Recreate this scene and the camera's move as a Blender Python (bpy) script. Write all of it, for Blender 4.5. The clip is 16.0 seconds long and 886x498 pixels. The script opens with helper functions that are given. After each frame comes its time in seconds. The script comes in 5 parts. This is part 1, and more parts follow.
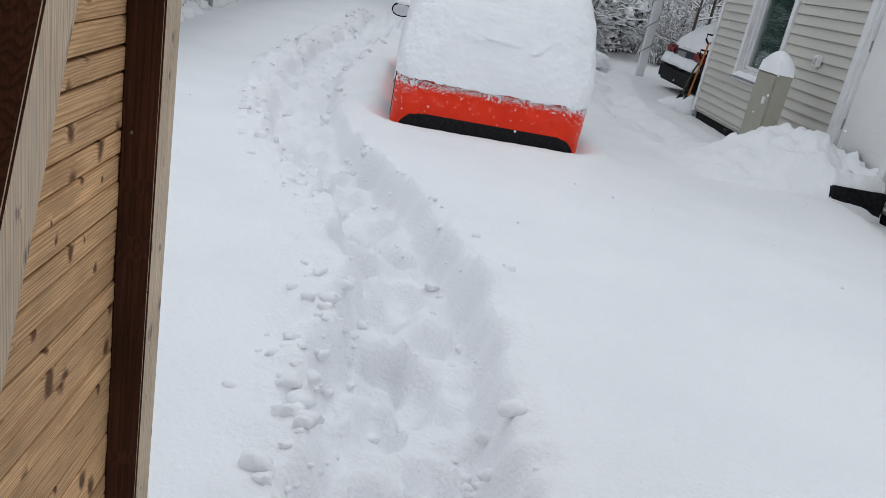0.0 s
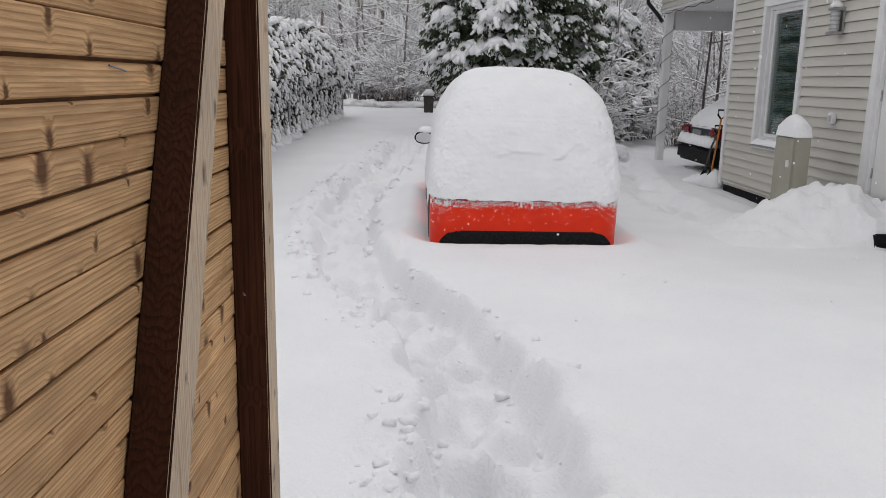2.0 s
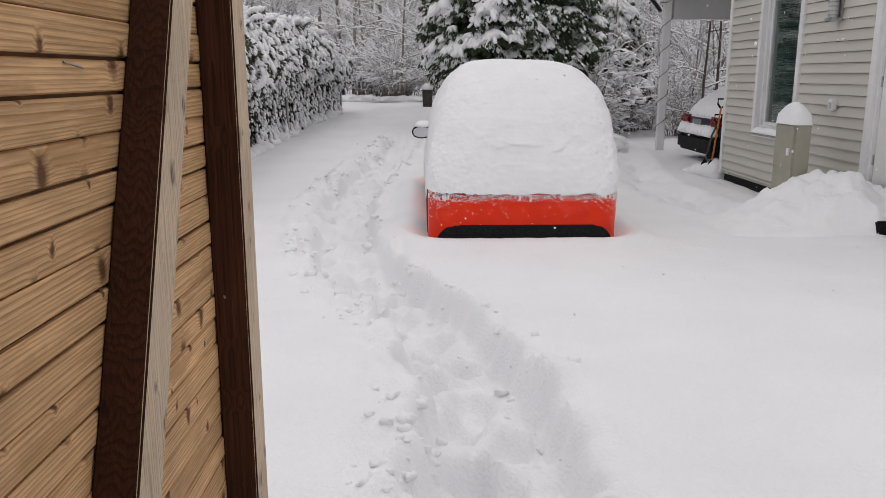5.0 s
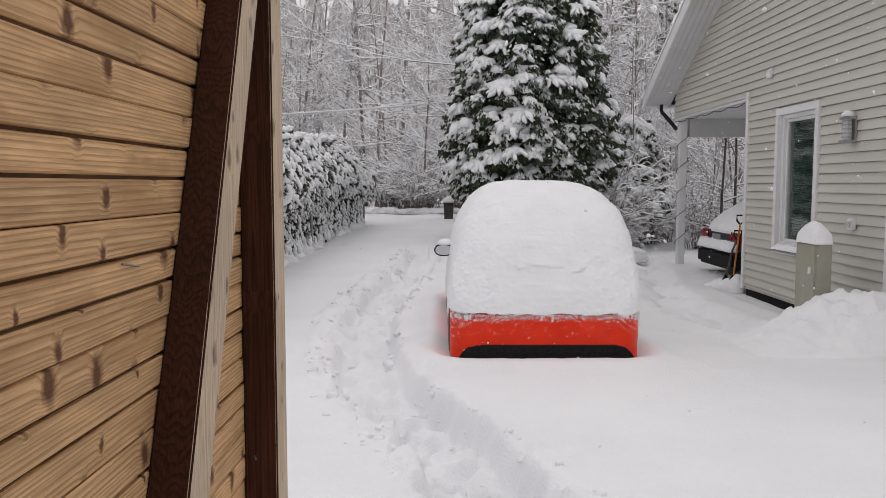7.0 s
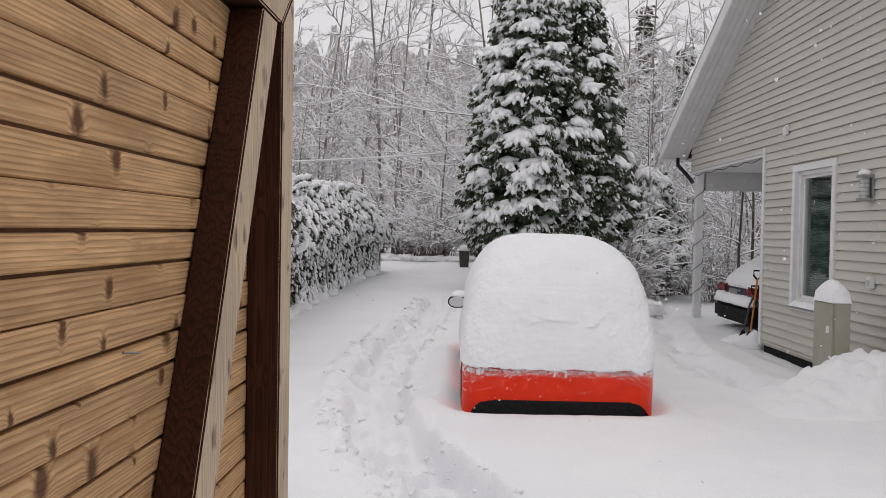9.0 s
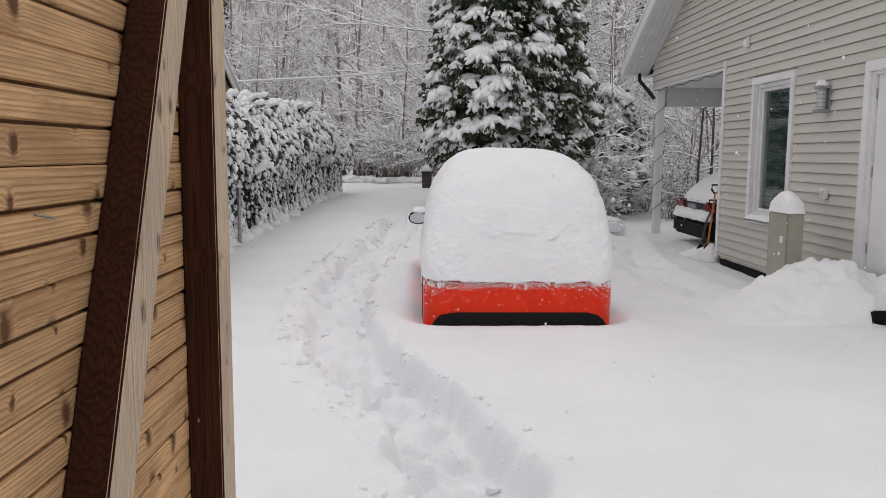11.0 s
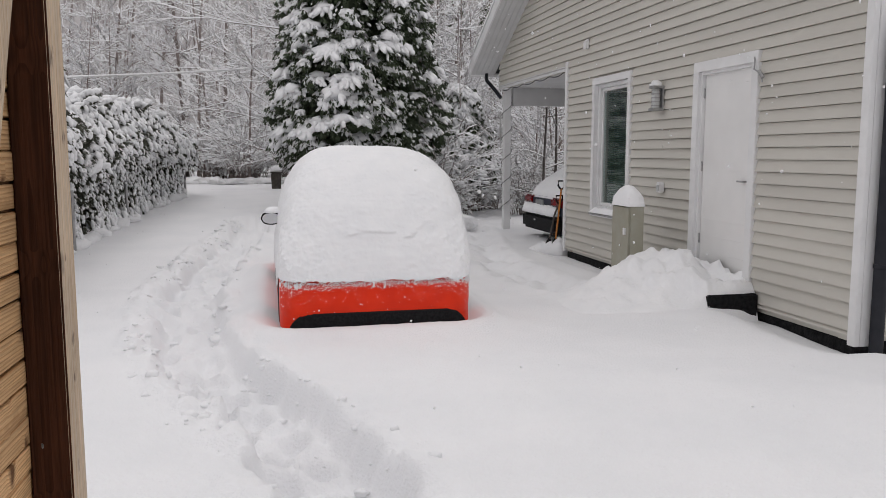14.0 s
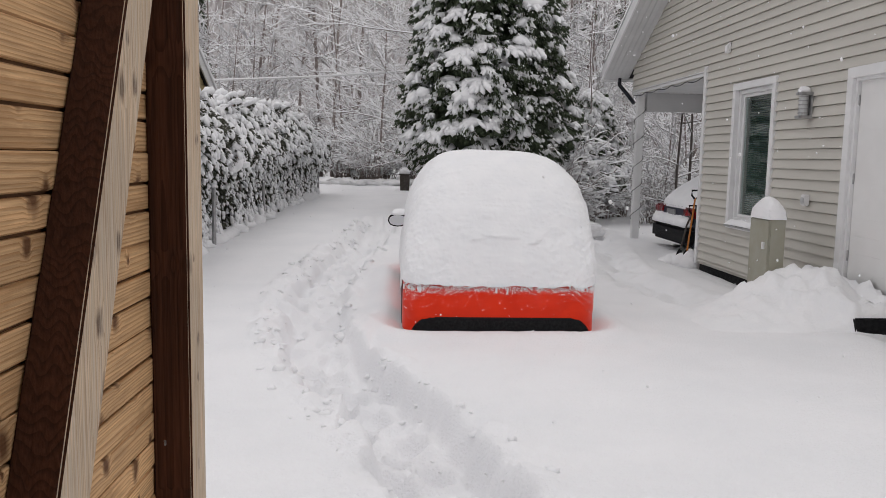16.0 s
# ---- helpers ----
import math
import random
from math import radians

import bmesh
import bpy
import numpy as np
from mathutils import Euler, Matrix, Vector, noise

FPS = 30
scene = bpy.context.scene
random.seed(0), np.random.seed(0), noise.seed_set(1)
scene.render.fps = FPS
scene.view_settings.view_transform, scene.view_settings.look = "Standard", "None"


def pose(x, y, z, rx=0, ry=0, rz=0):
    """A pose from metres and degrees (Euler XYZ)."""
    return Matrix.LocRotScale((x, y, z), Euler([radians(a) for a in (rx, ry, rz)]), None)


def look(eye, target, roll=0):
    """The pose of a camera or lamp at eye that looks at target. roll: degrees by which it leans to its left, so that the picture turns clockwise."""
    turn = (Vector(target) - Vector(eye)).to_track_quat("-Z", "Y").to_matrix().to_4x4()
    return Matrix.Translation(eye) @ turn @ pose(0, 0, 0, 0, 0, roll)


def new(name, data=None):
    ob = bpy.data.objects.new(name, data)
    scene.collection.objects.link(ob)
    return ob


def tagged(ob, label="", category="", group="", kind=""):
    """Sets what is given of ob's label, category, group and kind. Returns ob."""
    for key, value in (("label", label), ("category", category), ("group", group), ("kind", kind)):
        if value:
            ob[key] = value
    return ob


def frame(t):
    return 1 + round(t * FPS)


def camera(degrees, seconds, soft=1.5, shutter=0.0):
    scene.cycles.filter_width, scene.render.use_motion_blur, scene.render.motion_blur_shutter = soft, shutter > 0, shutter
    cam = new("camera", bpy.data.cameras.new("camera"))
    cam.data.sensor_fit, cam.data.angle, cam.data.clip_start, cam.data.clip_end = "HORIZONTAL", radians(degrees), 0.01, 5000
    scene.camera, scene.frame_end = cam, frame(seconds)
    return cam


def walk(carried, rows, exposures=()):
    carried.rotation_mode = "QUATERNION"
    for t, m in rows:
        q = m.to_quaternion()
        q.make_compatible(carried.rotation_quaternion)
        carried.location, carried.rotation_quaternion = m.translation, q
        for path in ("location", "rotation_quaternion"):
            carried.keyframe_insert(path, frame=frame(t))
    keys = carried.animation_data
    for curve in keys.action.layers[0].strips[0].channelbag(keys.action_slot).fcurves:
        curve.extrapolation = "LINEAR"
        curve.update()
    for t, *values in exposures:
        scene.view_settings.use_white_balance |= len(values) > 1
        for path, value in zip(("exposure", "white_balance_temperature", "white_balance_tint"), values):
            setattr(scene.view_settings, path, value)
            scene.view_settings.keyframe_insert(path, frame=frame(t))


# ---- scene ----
# camera: seconds, place in metres, pitch, roll and yaw in degrees
cam = camera(58.52, 16.0, soft=0.75)
ROWS = [
    (0.0, -0.001, 0.000, 1.323, -20.17, -10.57, -2.02),
    (0.5, -0.030, -0.053, 1.344, -15.73, -6.51, -2.01),
    (1.0, -0.031, -0.079, 1.349, -13.30, -3.58, -3.32),
    (1.5, -0.058, -0.104, 1.334, -13.34, -2.21, -3.59),
    (2.0, -0.086, -0.133, 1.362, -12.02, -1.09, -1.70),
    (2.5, -0.082, -0.134, 1.362, -11.37, -0.65, -1.75),
    (3.0, -0.083, -0.130, 1.360, -11.53, -0.78, -1.84),
    (5.5, -0.026, -0.088, 1.359, -12.50, 0.21, -1.96),
    (6.0, 0.008, -0.100, 1.383, -11.06, 0.42, -3.80),
    (6.5, -0.030, -0.108, 1.392, -9.53, 0.57, -2.81),
    (7.0, -0.069, -0.117, 1.465, -4.68, -0.06, -0.25),
    (7.5, -0.072, -0.125, 1.540, -3.15, -1.44, 0.95),
    (8.0, -0.072, -0.132, 1.566, -0.83, -1.53, 1.58),
    (10.5, -0.013, -0.083, 1.439, -5.28, -0.24, -1.15),
    (11.0, -0.013, -0.085, 1.442, -6.86, -0.40, -1.68),
    (11.5, 0.003, -0.037, 1.441, -6.90, 0.19, -2.16),
    (12.0, 0.074, 0.006, 1.462, -5.28, 0.55, -6.05),
    (12.5, 0.138, 0.070, 1.493, -2.35, 0.24, -13.11),
    (13.0, 0.066, 0.066, 1.492, -1.69, -0.42, -16.17),
    (13.3, 0.039, 0.045, 1.483, -1.53, -0.86, -16.71),
    (13.5, 0.014, 0.030, 1.477, -1.50, -1.01, -17.07),
    (14.0, -0.051, -0.008, 1.420, -6.82, -0.01, -12.48),
    (14.5, -0.072, 0.039, 1.437, -8.58, -0.79, -8.33),
    (15.0, -0.069, 0.051, 1.420, -8.31, -1.55, -7.48),
    (15.5, -0.073, 0.070, 1.419, -7.63, -1.78, -6.45),
    (16.0, -0.044, 0.055, 1.426, -6.61, -1.12, -3.33),
]
EXPOSURES = [(0.0, 0.0, 5980, 6), (0.5, 0.0, 6150, 8), (1.0, 0.0, 6300, 9), (1.5, 0.0, 6350, 10), (2.5, 0.0, 6480, 10), (5.5, 0.0, 6550, 12), (16.0, 0.0, 6560, 12)]
walk(cam, [(t, pose(x, y, z, 90 + pitch, roll, yaw)) for t, x, y, z, pitch, roll, yaw in ROWS], EXPOSURES)

# ---- light: an overcast snowy day ----
world = bpy.data.worlds.new("overcast")
scene.world = world
world.use_nodes = True
wn, wl = world.node_tree.nodes, world.node_tree.links
sky = wn.new("ShaderNodeTexSky")
sky.sky_type, sky.sun_disc = "NISHITA", False
sky.sun_elevation, sky.sun_rotation = radians(48), radians(200)
grey = wn.new("ShaderNodeHueSaturation")
grey.inputs["Saturation"].default_value = 0.05
grey.inputs["Value"].default_value = 0.06
cloud = wn.new("ShaderNodeMix")
cloud.data_type = "RGBA"
cloud.inputs[0].default_value = 0.82
cloud.inputs[7].default_value = (0.79, 0.785, 0.80, 1)
wl.new(sky.outputs[0], grey.inputs["Color"])
wl.new(grey.outputs[0], cloud.inputs[6])
wl.new(cloud.outputs[2], wn["Background"].inputs[0])
wn["Background"].inputs[1].default_value = 1.03
sun = new("sun", bpy.data.lights.new("sun", "SUN"))
sun.data.energy, sun.data.angle, sun.data.color = 0.5, radians(60), (1.0, 0.98, 0.95)
sun.matrix_world = look((1.5, 2, 12), (0, 0, 0))


# ---- materials ----
def mat(name, color, rough=0.6, metal=0.0, spots=None, scale=6.0, bump=0.0, bump_scale=60.0, vary=0.0, stretch=(1, 1, 1), spec=0.3, detail=6.0):
    """A surface: base colour mixed with a second colour by noise, fine relief, and a tone that varies from piece to piece."""
    m = bpy.data.materials.new(name)
    m.use_nodes = True
    n, l = m.node_tree.nodes, m.node_tree.links
    p = n["Principled BSDF"]
    p.inputs["Roughness"].default_value, p.inputs["Metallic"].default_value = rough, metal
    p.inputs["Specular IOR Level"].default_value = spec
    tc, mp = n.new("ShaderNodeTexCoord"), n.new("ShaderNodeMapping")
    mp.inputs["Scale"].default_value = stretch
    l.new(tc.outputs["Object"], mp.inputs[0])
    ns = n.new("ShaderNodeTexNoise")
    ns.inputs["Scale"].default_value, ns.inputs["Detail"].default_value = scale, detail
    l.new(mp.outputs[0], ns.inputs["Vector"])
    ramp = n.new("ShaderNodeMapRange")
    ramp.inputs[1].default_value, ramp.inputs[2].default_value = 0.38, 0.66
    l.new(ns.outputs[0], ramp.inputs[0])
    mix = n.new("ShaderNodeMix")
    mix.data_type = "RGBA"
    mix.inputs[6].default_value = (*color, 1)
    mix.inputs[7].default_value = (*(spots or [c * 0.8 for c in color]), 1)
    l.new(ramp.outputs[0], mix.inputs[0])
    out = mix.outputs[2]
    if vary:
        oi, hs, mr = n.new("ShaderNodeObjectInfo"), n.new("ShaderNodeHueSaturation"), n.new("ShaderNodeMapRange")
        mr.inputs[3].default_value, mr.inputs[4].default_value = 1 - vary, 1 + vary
        l.new(oi.outputs["Random"], mr.inputs[0])
        l.new(mr.outputs[0], hs.inputs["Value"])
        l.new(out, hs.inputs["Color"])
        out = hs.outputs[0]
    l.new(out, p.inputs["Base Color"])
    if bump:
        nb, bp = n.new("ShaderNodeTexNoise"), n.new("ShaderNodeBump")
        nb.inputs["Scale"].default_value, nb.inputs["Detail"].default_value = bump_scale, 4
        bp.inputs["Strength"].default_value, bp.inputs["Distance"].default_value = bump, 0.02
        l.new(mp.outputs[0], nb.inputs["Vector"])
        l.new(nb.outputs[0], bp.inputs["Height"])
        l.new(bp.outputs[0], p.inputs["Normal"])
    return m


def timber(name, light, dark, knot, ring=26.0, knots=True, rough=0.7, vary=0.12, grey=None, up=False):
    """Sawn softwood: growth rings drawn out along the piece (its local y), fine fibres, knots and weather stains, shifted from piece to piece."""
    m = bpy.data.materials.new(name)
    m.use_nodes = True
    n, l = m.node_tree.nodes, m.node_tree.links
    p = n["Principled BSDF"]
    p.inputs["Roughness"].default_value = rough
    p.inputs["Specular IOR Level"].default_value = 0.2
    tc, oi = n.new("ShaderNodeTexCoord"), n.new("ShaderNodeObjectInfo")
    shift = n.new("ShaderNodeVectorMath")
    shift.operation = "MULTIPLY_ADD"
    shift.inputs[1].default_value = (7.3, 41.0, 3.1)
    l.new(oi.outputs["Random"], shift.inputs[0])
    l.new(tc.outputs["Object"], shift.inputs[2])
    # knots: cells across the face, a little taller than wide
    sk, ck = n.new("ShaderNodeSeparateXYZ"), n.new("ShaderNodeCombineXYZ")
    l.new(shift.outputs[0], sk.inputs[0])
    l.new(sk.outputs["Y"], ck.inputs[0])
    l.new(sk.outputs["Z"], ck.inputs[1])
    mk = n.new("ShaderNodeMapping")
    mk.inputs["Scale"].default_value = (13.0, 9.0, 1.0) if up else (11.0, 7.0, 1.0)
    l.new(ck.outputs[0], mk.inputs[0])
    vo = n.new("ShaderNodeTexVoronoi")
    vo.voronoi_dimensions = "2D"
    vo.inputs["Scale"].default_value, vo.inputs["Randomness"].default_value = 1.0, 1.0
    wob, wad = n.new("ShaderNodeTexNoise"), n.new("ShaderNodeVectorMath")
    wob.inputs["Scale"].default_value = 3.5
    wad.operation = "MULTIPLY_ADD"
    wad.inputs[1].default_value = (0.22, 0.22, 0.0)
    l.new(mk.outputs[0], wob.inputs["Vector"])
    l.new(wob.outputs["Color"], wad.inputs[0])
    l.new(mk.outputs[0], wad.inputs[2])
    l.new(wad.outputs[0], vo.inputs["Vector"])
    # each knot has a size of its own
    kc, kd, ks = n.new("ShaderNodeSeparateColor"), n.new("ShaderNodeMath"), n.new("ShaderNodeMapRange")
    l.new(vo.outputs["Color"], kc.inputs[0])
    ks.inputs[3].default_value, ks.inputs[4].default_value = 0.45, 1.6
    l.new(kc.outputs[0], ks.inputs[0])
    kd.operation = "DIVIDE"
    l.new(vo.outputs["Distance"], kd.inputs[0])
    l.new(ks.outputs[0], kd.inputs[1])
    # growth rings: fine lines along the piece that wander and bend round the knots
    mg = n.new("ShaderNodeMapping")
    mg.inputs["Scale"].default_value = (ring, ring, 0.7) if up else (ring, 0.7, ring)
    l.new(shift.outputs[0], mg.inputs[0])
    warp = n.new("ShaderNodeTexNoise")
    warp.inputs["Scale"].default_value, warp.inputs["Detail"].default_value = 1.1, 0.6
    l.new(mg.outputs[0], warp.inputs["Vector"])
    sep = n.new("ShaderNodeSeparateXYZ")
    l.new(shift.outputs[0], sep.inputs[0])
    zs = n.new("ShaderNodeMath")
    zs.operation = "MULTIPLY"
    zs.inputs[1].default_value = 165.0
    l.new(sep.outputs["Y" if up else "Z"], zs.inputs[0])
    bend = n.new("ShaderNodeMath")
    bend.operation = "MULTIPLY_ADD"
    bend.inputs[1].default_value = 5.0
    l.new(warp.outputs[0], bend.inputs[0])
    l.new(zs.outputs[0], bend.inputs[2])
    near = n.new("ShaderNodeMapRange")
    near.inputs[1].default_value, near.inputs[2].default_value, near.inputs[3].default_value, near.inputs[4].default_value = 0.05, 0.20, 0.9, 0.0
    l.new(kd.outputs[0], near.inputs[0])
    sum_ = n.new("ShaderNodeMath")
    l.new(bend.outputs[0], sum_.inputs[0])
    l.new(near.outputs[0], sum_.inputs[1])
    saw = n.new("ShaderNodeMath")
    saw.operation = "FRACT"
    l.new(sum_.outputs[0], saw.inputs[0])
    rr = n.new("ShaderNodeValToRGB")
    for e, (pos, v) in zip([rr.color_ramp.elements[0], rr.color_ramp.elements[1], rr.color_ramp.elements.new(0.45), rr.color_ramp.elements.new(0.97)], ((0.0, 0.15), (1.0, 0.15), (0.45, 0.12), (0.90, 1.0))):
        e.position, e.color = pos, (v, v, v, 1)
    l.new(saw.outputs[0], rr.inputs[0])
    mix = n.new("ShaderNodeMix")
    mix.data_type = "RGBA"
    mix.inputs[6].default_value, mix.inputs[7].default_value = (*light, 1), (*dark, 1)
    l.new(rr.outputs[0], mix.inputs[0])
    # fibres and blotches
    mf = n.new("ShaderNodeMapping")
    mf.inputs["Scale"].default_value = (60, 60, 3) if up else (60, 3, 60)
    l.new(shift.outputs[0], mf.inputs[0])
    fib = n.new("ShaderNodeTexNoise")
    fib.inputs["Scale"].default_value, fib.inputs["Detail"].default_value = 4, 5
    l.new(mf.outputs[0], fib.inputs["Vector"])
    fr = n.new("ShaderNodeMapRange")
    fr.inputs[1].default_value, fr.inputs[2].default_value, fr.inputs[3].default_value, fr.inputs[4].default_value = 0.3, 0.7, 0.72, 1.12
    l.new(fib.outputs[0], fr.inputs[0])
    blot = n.new("ShaderNodeTexNoise")
    blot.inputs["Scale"].default_value = 5
    l.new(shift.outputs[0], blot.inputs["Vector"])
    br = n.new("ShaderNodeMapRange")
    br.inputs[1].default_value, br.inputs[2].default_value, br.inputs[3].default_value, br.inputs[4].default_value = 0.3, 0.7, 0.8, 1.12
    l.new(blot.outputs[0], br.inputs[0])
    val = n.new("ShaderNodeMath")
    val.operation = "MULTIPLY"
    l.new(fr.outputs[0], val.inputs[0])
    l.new(br.outputs[0], val.inputs[1])
    vr = n.new("ShaderNodeMapRange")
    vr.inputs[3].default_value, vr.inputs[4].default_value = 1 - vary, 1 + vary
    l.new(oi.outputs["Random"], vr.inputs[0])
    val2 = n.new("ShaderNodeMath")
    val2.operation = "MULTIPLY"
    l.new(val.outputs[0], val2.inputs[0])
    l.new(vr.outputs[0], val2.inputs[1])
    hs = n.new("ShaderNodeHueSaturation")
    l.new(val2.outputs[0], hs.inputs["Value"])
    l.new(mix.outputs[2], hs.inputs["Color"])
    out = hs.outputs[0]
    if knots:
        # a brown stain that trails off along the grain beside some knots
        mh, vh, hr, hx = n.new("ShaderNodeMapping"), n.new("ShaderNodeTexVoronoi"), n.new("ShaderNodeMapRange"), n.new("ShaderNodeMix")
        l.new(wad.outputs[0], mh.inputs[0])
        mh.inputs["Scale"].default_value = (0.55, 0.22, 1.0) if up else (0.20, 1.5, 1.0)
        vh.voronoi_dimensions = "2D"
        vh.inputs["Scale"].default_value = 1.0
        l.new(mh.outputs[0], vh.inputs["Vector"])
        hr.inputs[1].default_value, hr.inputs[2].default_value, hr.inputs[3].default_value, hr.inputs[4].default_value = 0.13, 0.22, 0.45, 0.0
        l.new(vh.outputs["Distance"], hr.inputs[0])
        hx.data_type = "RGBA"
        hx.inputs[7].default_value = (*[c * 0.72 for c in dark], 1)
        l.new(hr.outputs[0], hx.inputs[0])
        l.new(out, hx.inputs[6])
        out = hx.outputs[2]
        kr = n.new("ShaderNodeMapRange")
        kr.inputs[1].default_value, kr.inputs[2].default_value, kr.inputs[3].default_value, kr.inputs[4].default_value = 0.055, 0.135, 0.90, 0.0
        l.new(kd.outputs[0], kr.inputs[0])
        mx = n.new("ShaderNodeMix")
        mx.data_type = "RGBA"
        mx.inputs[7].default_value = (*knot, 1)
        l.new(kr.outputs[0], mx.inputs[0])
        l.new(out, mx.inputs[6])
        out = mx.outputs[2]
    if grey:
        gn = n.new("ShaderNodeTexNoise")
        gn.inputs["Scale"].default_value, gn.inputs["Detail"].default_value = 9, 6
        l.new(mg.outputs[0], gn.inputs["Vector"])
        gr = n.new("ShaderNodeMapRange")
        gr.inputs[1].default_value, gr.inputs[2].default_value, gr.inputs[4].default_value = 0.42, 0.62, 0.8
        l.new(gn.outputs[0], gr.inputs[0])
        gx = n.new("ShaderNodeMix")
        gx.data_type = "RGBA"
        gx.inputs[7].default_value = (*grey, 1)
        l.new(gr.outputs[0], gx.inputs[0])
        l.new(out, gx.inputs[6])
        out = gx.outputs[2]
    l.new(out, p.inputs["Base Color"])
    bp = n.new("ShaderNodeBump")
    bp.inputs["Strength"].default_value, bp.inputs["Distance"].default_value = 0.5, 0.004
    l.new(fib.outputs[0], bp.inputs["Height"])
    l.new(bp.outputs[0], p.inputs["Normal"])
    return m


SNOW = mat("snow", (0.885, 0.885, 0.90), 0.75, spots=(0.845, 0.85, 0.868), scale=1.3, bump=0.55, bump_scale=55, spec=0.25)
SNOW_SOFT = mat("fresh_snow", (0.885, 0.885, 0.895), 0.8, spots=(0.85, 0.855, 0.87), scale=5, bump=0.5, bump_scale=30, spec=0.2)
PINE = timber("pine_boards", (0.72, 0.462, 0.247), (0.49, 0.272, 0.122), (0.090, 0.034, 0.014))
# dark brown that carries the shade of the board joints in its colour
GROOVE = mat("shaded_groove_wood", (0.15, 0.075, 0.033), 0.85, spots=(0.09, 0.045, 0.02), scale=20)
RAW = timber("weathered_timber", (0.66, 0.51, 0.36), (0.44, 0.31, 0.20), (0.09, 0.05, 0.03), ring=40, grey=(0.52, 0.44, 0.35), vary=0.05, up=True)
STAIN = timber("brown_stained_timber", (0.080, 0.030, 0.015), (0.050, 0.018, 0.009), (0.03, 0.012, 0.006), ring=40, knots=False, rough=0.75, vary=0.08, up=True)
SIDING = mat("greige_siding", (0.56, 0.54, 0.49), 0.6, spots=(0.52, 0.50, 0.455), scale=3, bump=0.12, bump_scale=25, vary=0.025, stretch=(1, 0.2, 1))
WHITE = mat("white_paint", (0.76, 0.76, 0.76), 0.45, spots=(0.70, 0.70, 0.70), scale=4, bump=0.05, bump_scale=40)
DOORWHITE = mat("white_door_paint", (0.78, 0.775, 0.765), 0.4, spots=(0.73, 0.725, 0.715), scale=2, bump=0.05)
FOUND = mat("dark_foundation", (0.008, 0.008, 0.009), 0.85, spec=0.1, spots=(0.022, 0.022, 0.023), scale=24, bump=0.5, bump_scale=70)
PIPE = mat("dark_pipe_metal", (0.012, 0.013, 0.018), 0.4, spots=(0.020, 0.021, 0.027), scale=8, spec=0.2)
CABINET = mat("olive_grey_metal", (0.35, 0.342, 0.285), 0.5, spots=(0.32, 0.31, 0.24), scale=6, bump=0.05)
RED = mat("orange_red_car_paint", (0.77, 0.034, 0.005), 0.38, spots=(0.69, 0.028, 0.005), scale=5, spec=0.2)
BLACK = mat("black_plastic", (0.006, 0.006, 0.007), 0.6, spec=0.12, spots=(0.014, 0.014, 0.015), scale=50, bump=0.3, bump_scale=200)
RUBBER = mat("tyre_rubber", (0.03, 0.03, 0.032), 0.8, spots=(0.06, 0.06, 0.062), scale=20)
NAVY = mat("dark_blue_car_paint", (0.012, 0.015, 0.032), 0.3, spots=(0.02, 0.024, 0.042), scale=5, spec=0.3)
TAIL = mat("red_tail_light", (0.24, 0.006, 0.010), 0.15, spots=(0.10, 0.004, 0.006), scale=12, spec=0.6)
CHROME = mat("mirror_glass", (0.75, 0.76, 0.78), 0.35, metal=1.0, spots=(0.7, 0.71, 0.73))
STEEL = mat("galvanised_steel", (0.42, 0.42, 0.42), 0.45, metal=0.7, spots=(0.33, 0.33, 0.33), scale=15)
SOFFIT = mat("light_grey_soffit", (0.62, 0.62, 0.62), 0.55, spots=(0.57, 0.57, 0.57), scale=3)
ROOF = mat("dark_roof_sheet", (0.06, 0.06, 0.065), 0.5)
NEEDLE = mat("thuja_foliage", (0.075, 0.095, 0.055), 0.7, spots=(0.030, 0.042, 0.022), scale=9)
HEDGE = mat("hedge_leaves", (0.105, 0.105, 0.080), 0.7, spots=(0.05, 0.055, 0.038), scale=12)
BARK = mat("grey_brown_bark", (0.13, 0.115, 0.105), 0.85, spots=(0.07, 0.06, 0.055), scale=10, stretch=(4, 4, 0.6))
TWIG = mat("twig_bark", (0.31, 0.262, 0.242), 0.85, spots=(0.17, 0.142, 0.130), scale=6)
YELLOW = mat("yellow_boards", (0.50, 0.40, 0.20), 0.6, spots=(0.44, 0.35, 0.18), scale=4)
ORANGE = mat("orange_handle", (0.55, 0.20, 0.04), 0.5)
BROWN = mat("brown_box", (0.05, 0.042, 0.036), 0.6, spots=(0.08, 0.07, 0.06), scale=12)
CABLE = mat("snowy_cable", (0.85, 0.85, 0.86), 0.8, spots=(0.70, 0.70, 0.71), scale=30)
GLASS = bpy.data.materials.new("window_glass")
GLASS.use_nodes = True
GLASS.node_tree.nodes["Principled BSDF"].inputs["Base Color"].default_value = (0.85, 0.95, 0.92, 1)
GLASS.node_tree.nodes["Principled BSDF"].inputs["Roughness"].default_value = 0.02
GLASS.node_tree.nodes["Principled BSDF"].inputs["Transmission Weight"].default_value = 1.0
GLASS.node_tree.nodes["Principled BSDF"].inputs["IOR"].default_value = 1.3
BLIND = mat("green_grey_blind", (0.115, 0.165, 0.150), 0.5, spots=(0.09, 0.13, 0.12), scale=6)
# near-black colour stands in for the lack of light indoors
ROOM = mat("painted_dim_room", (0.014, 0.016, 0.016), 0.9)
LAMPGLASS = mat("lamp_glass", (0.55, 0.56, 0.56), 0.3, spots=(0.45, 0.46, 0.46), scale=30)
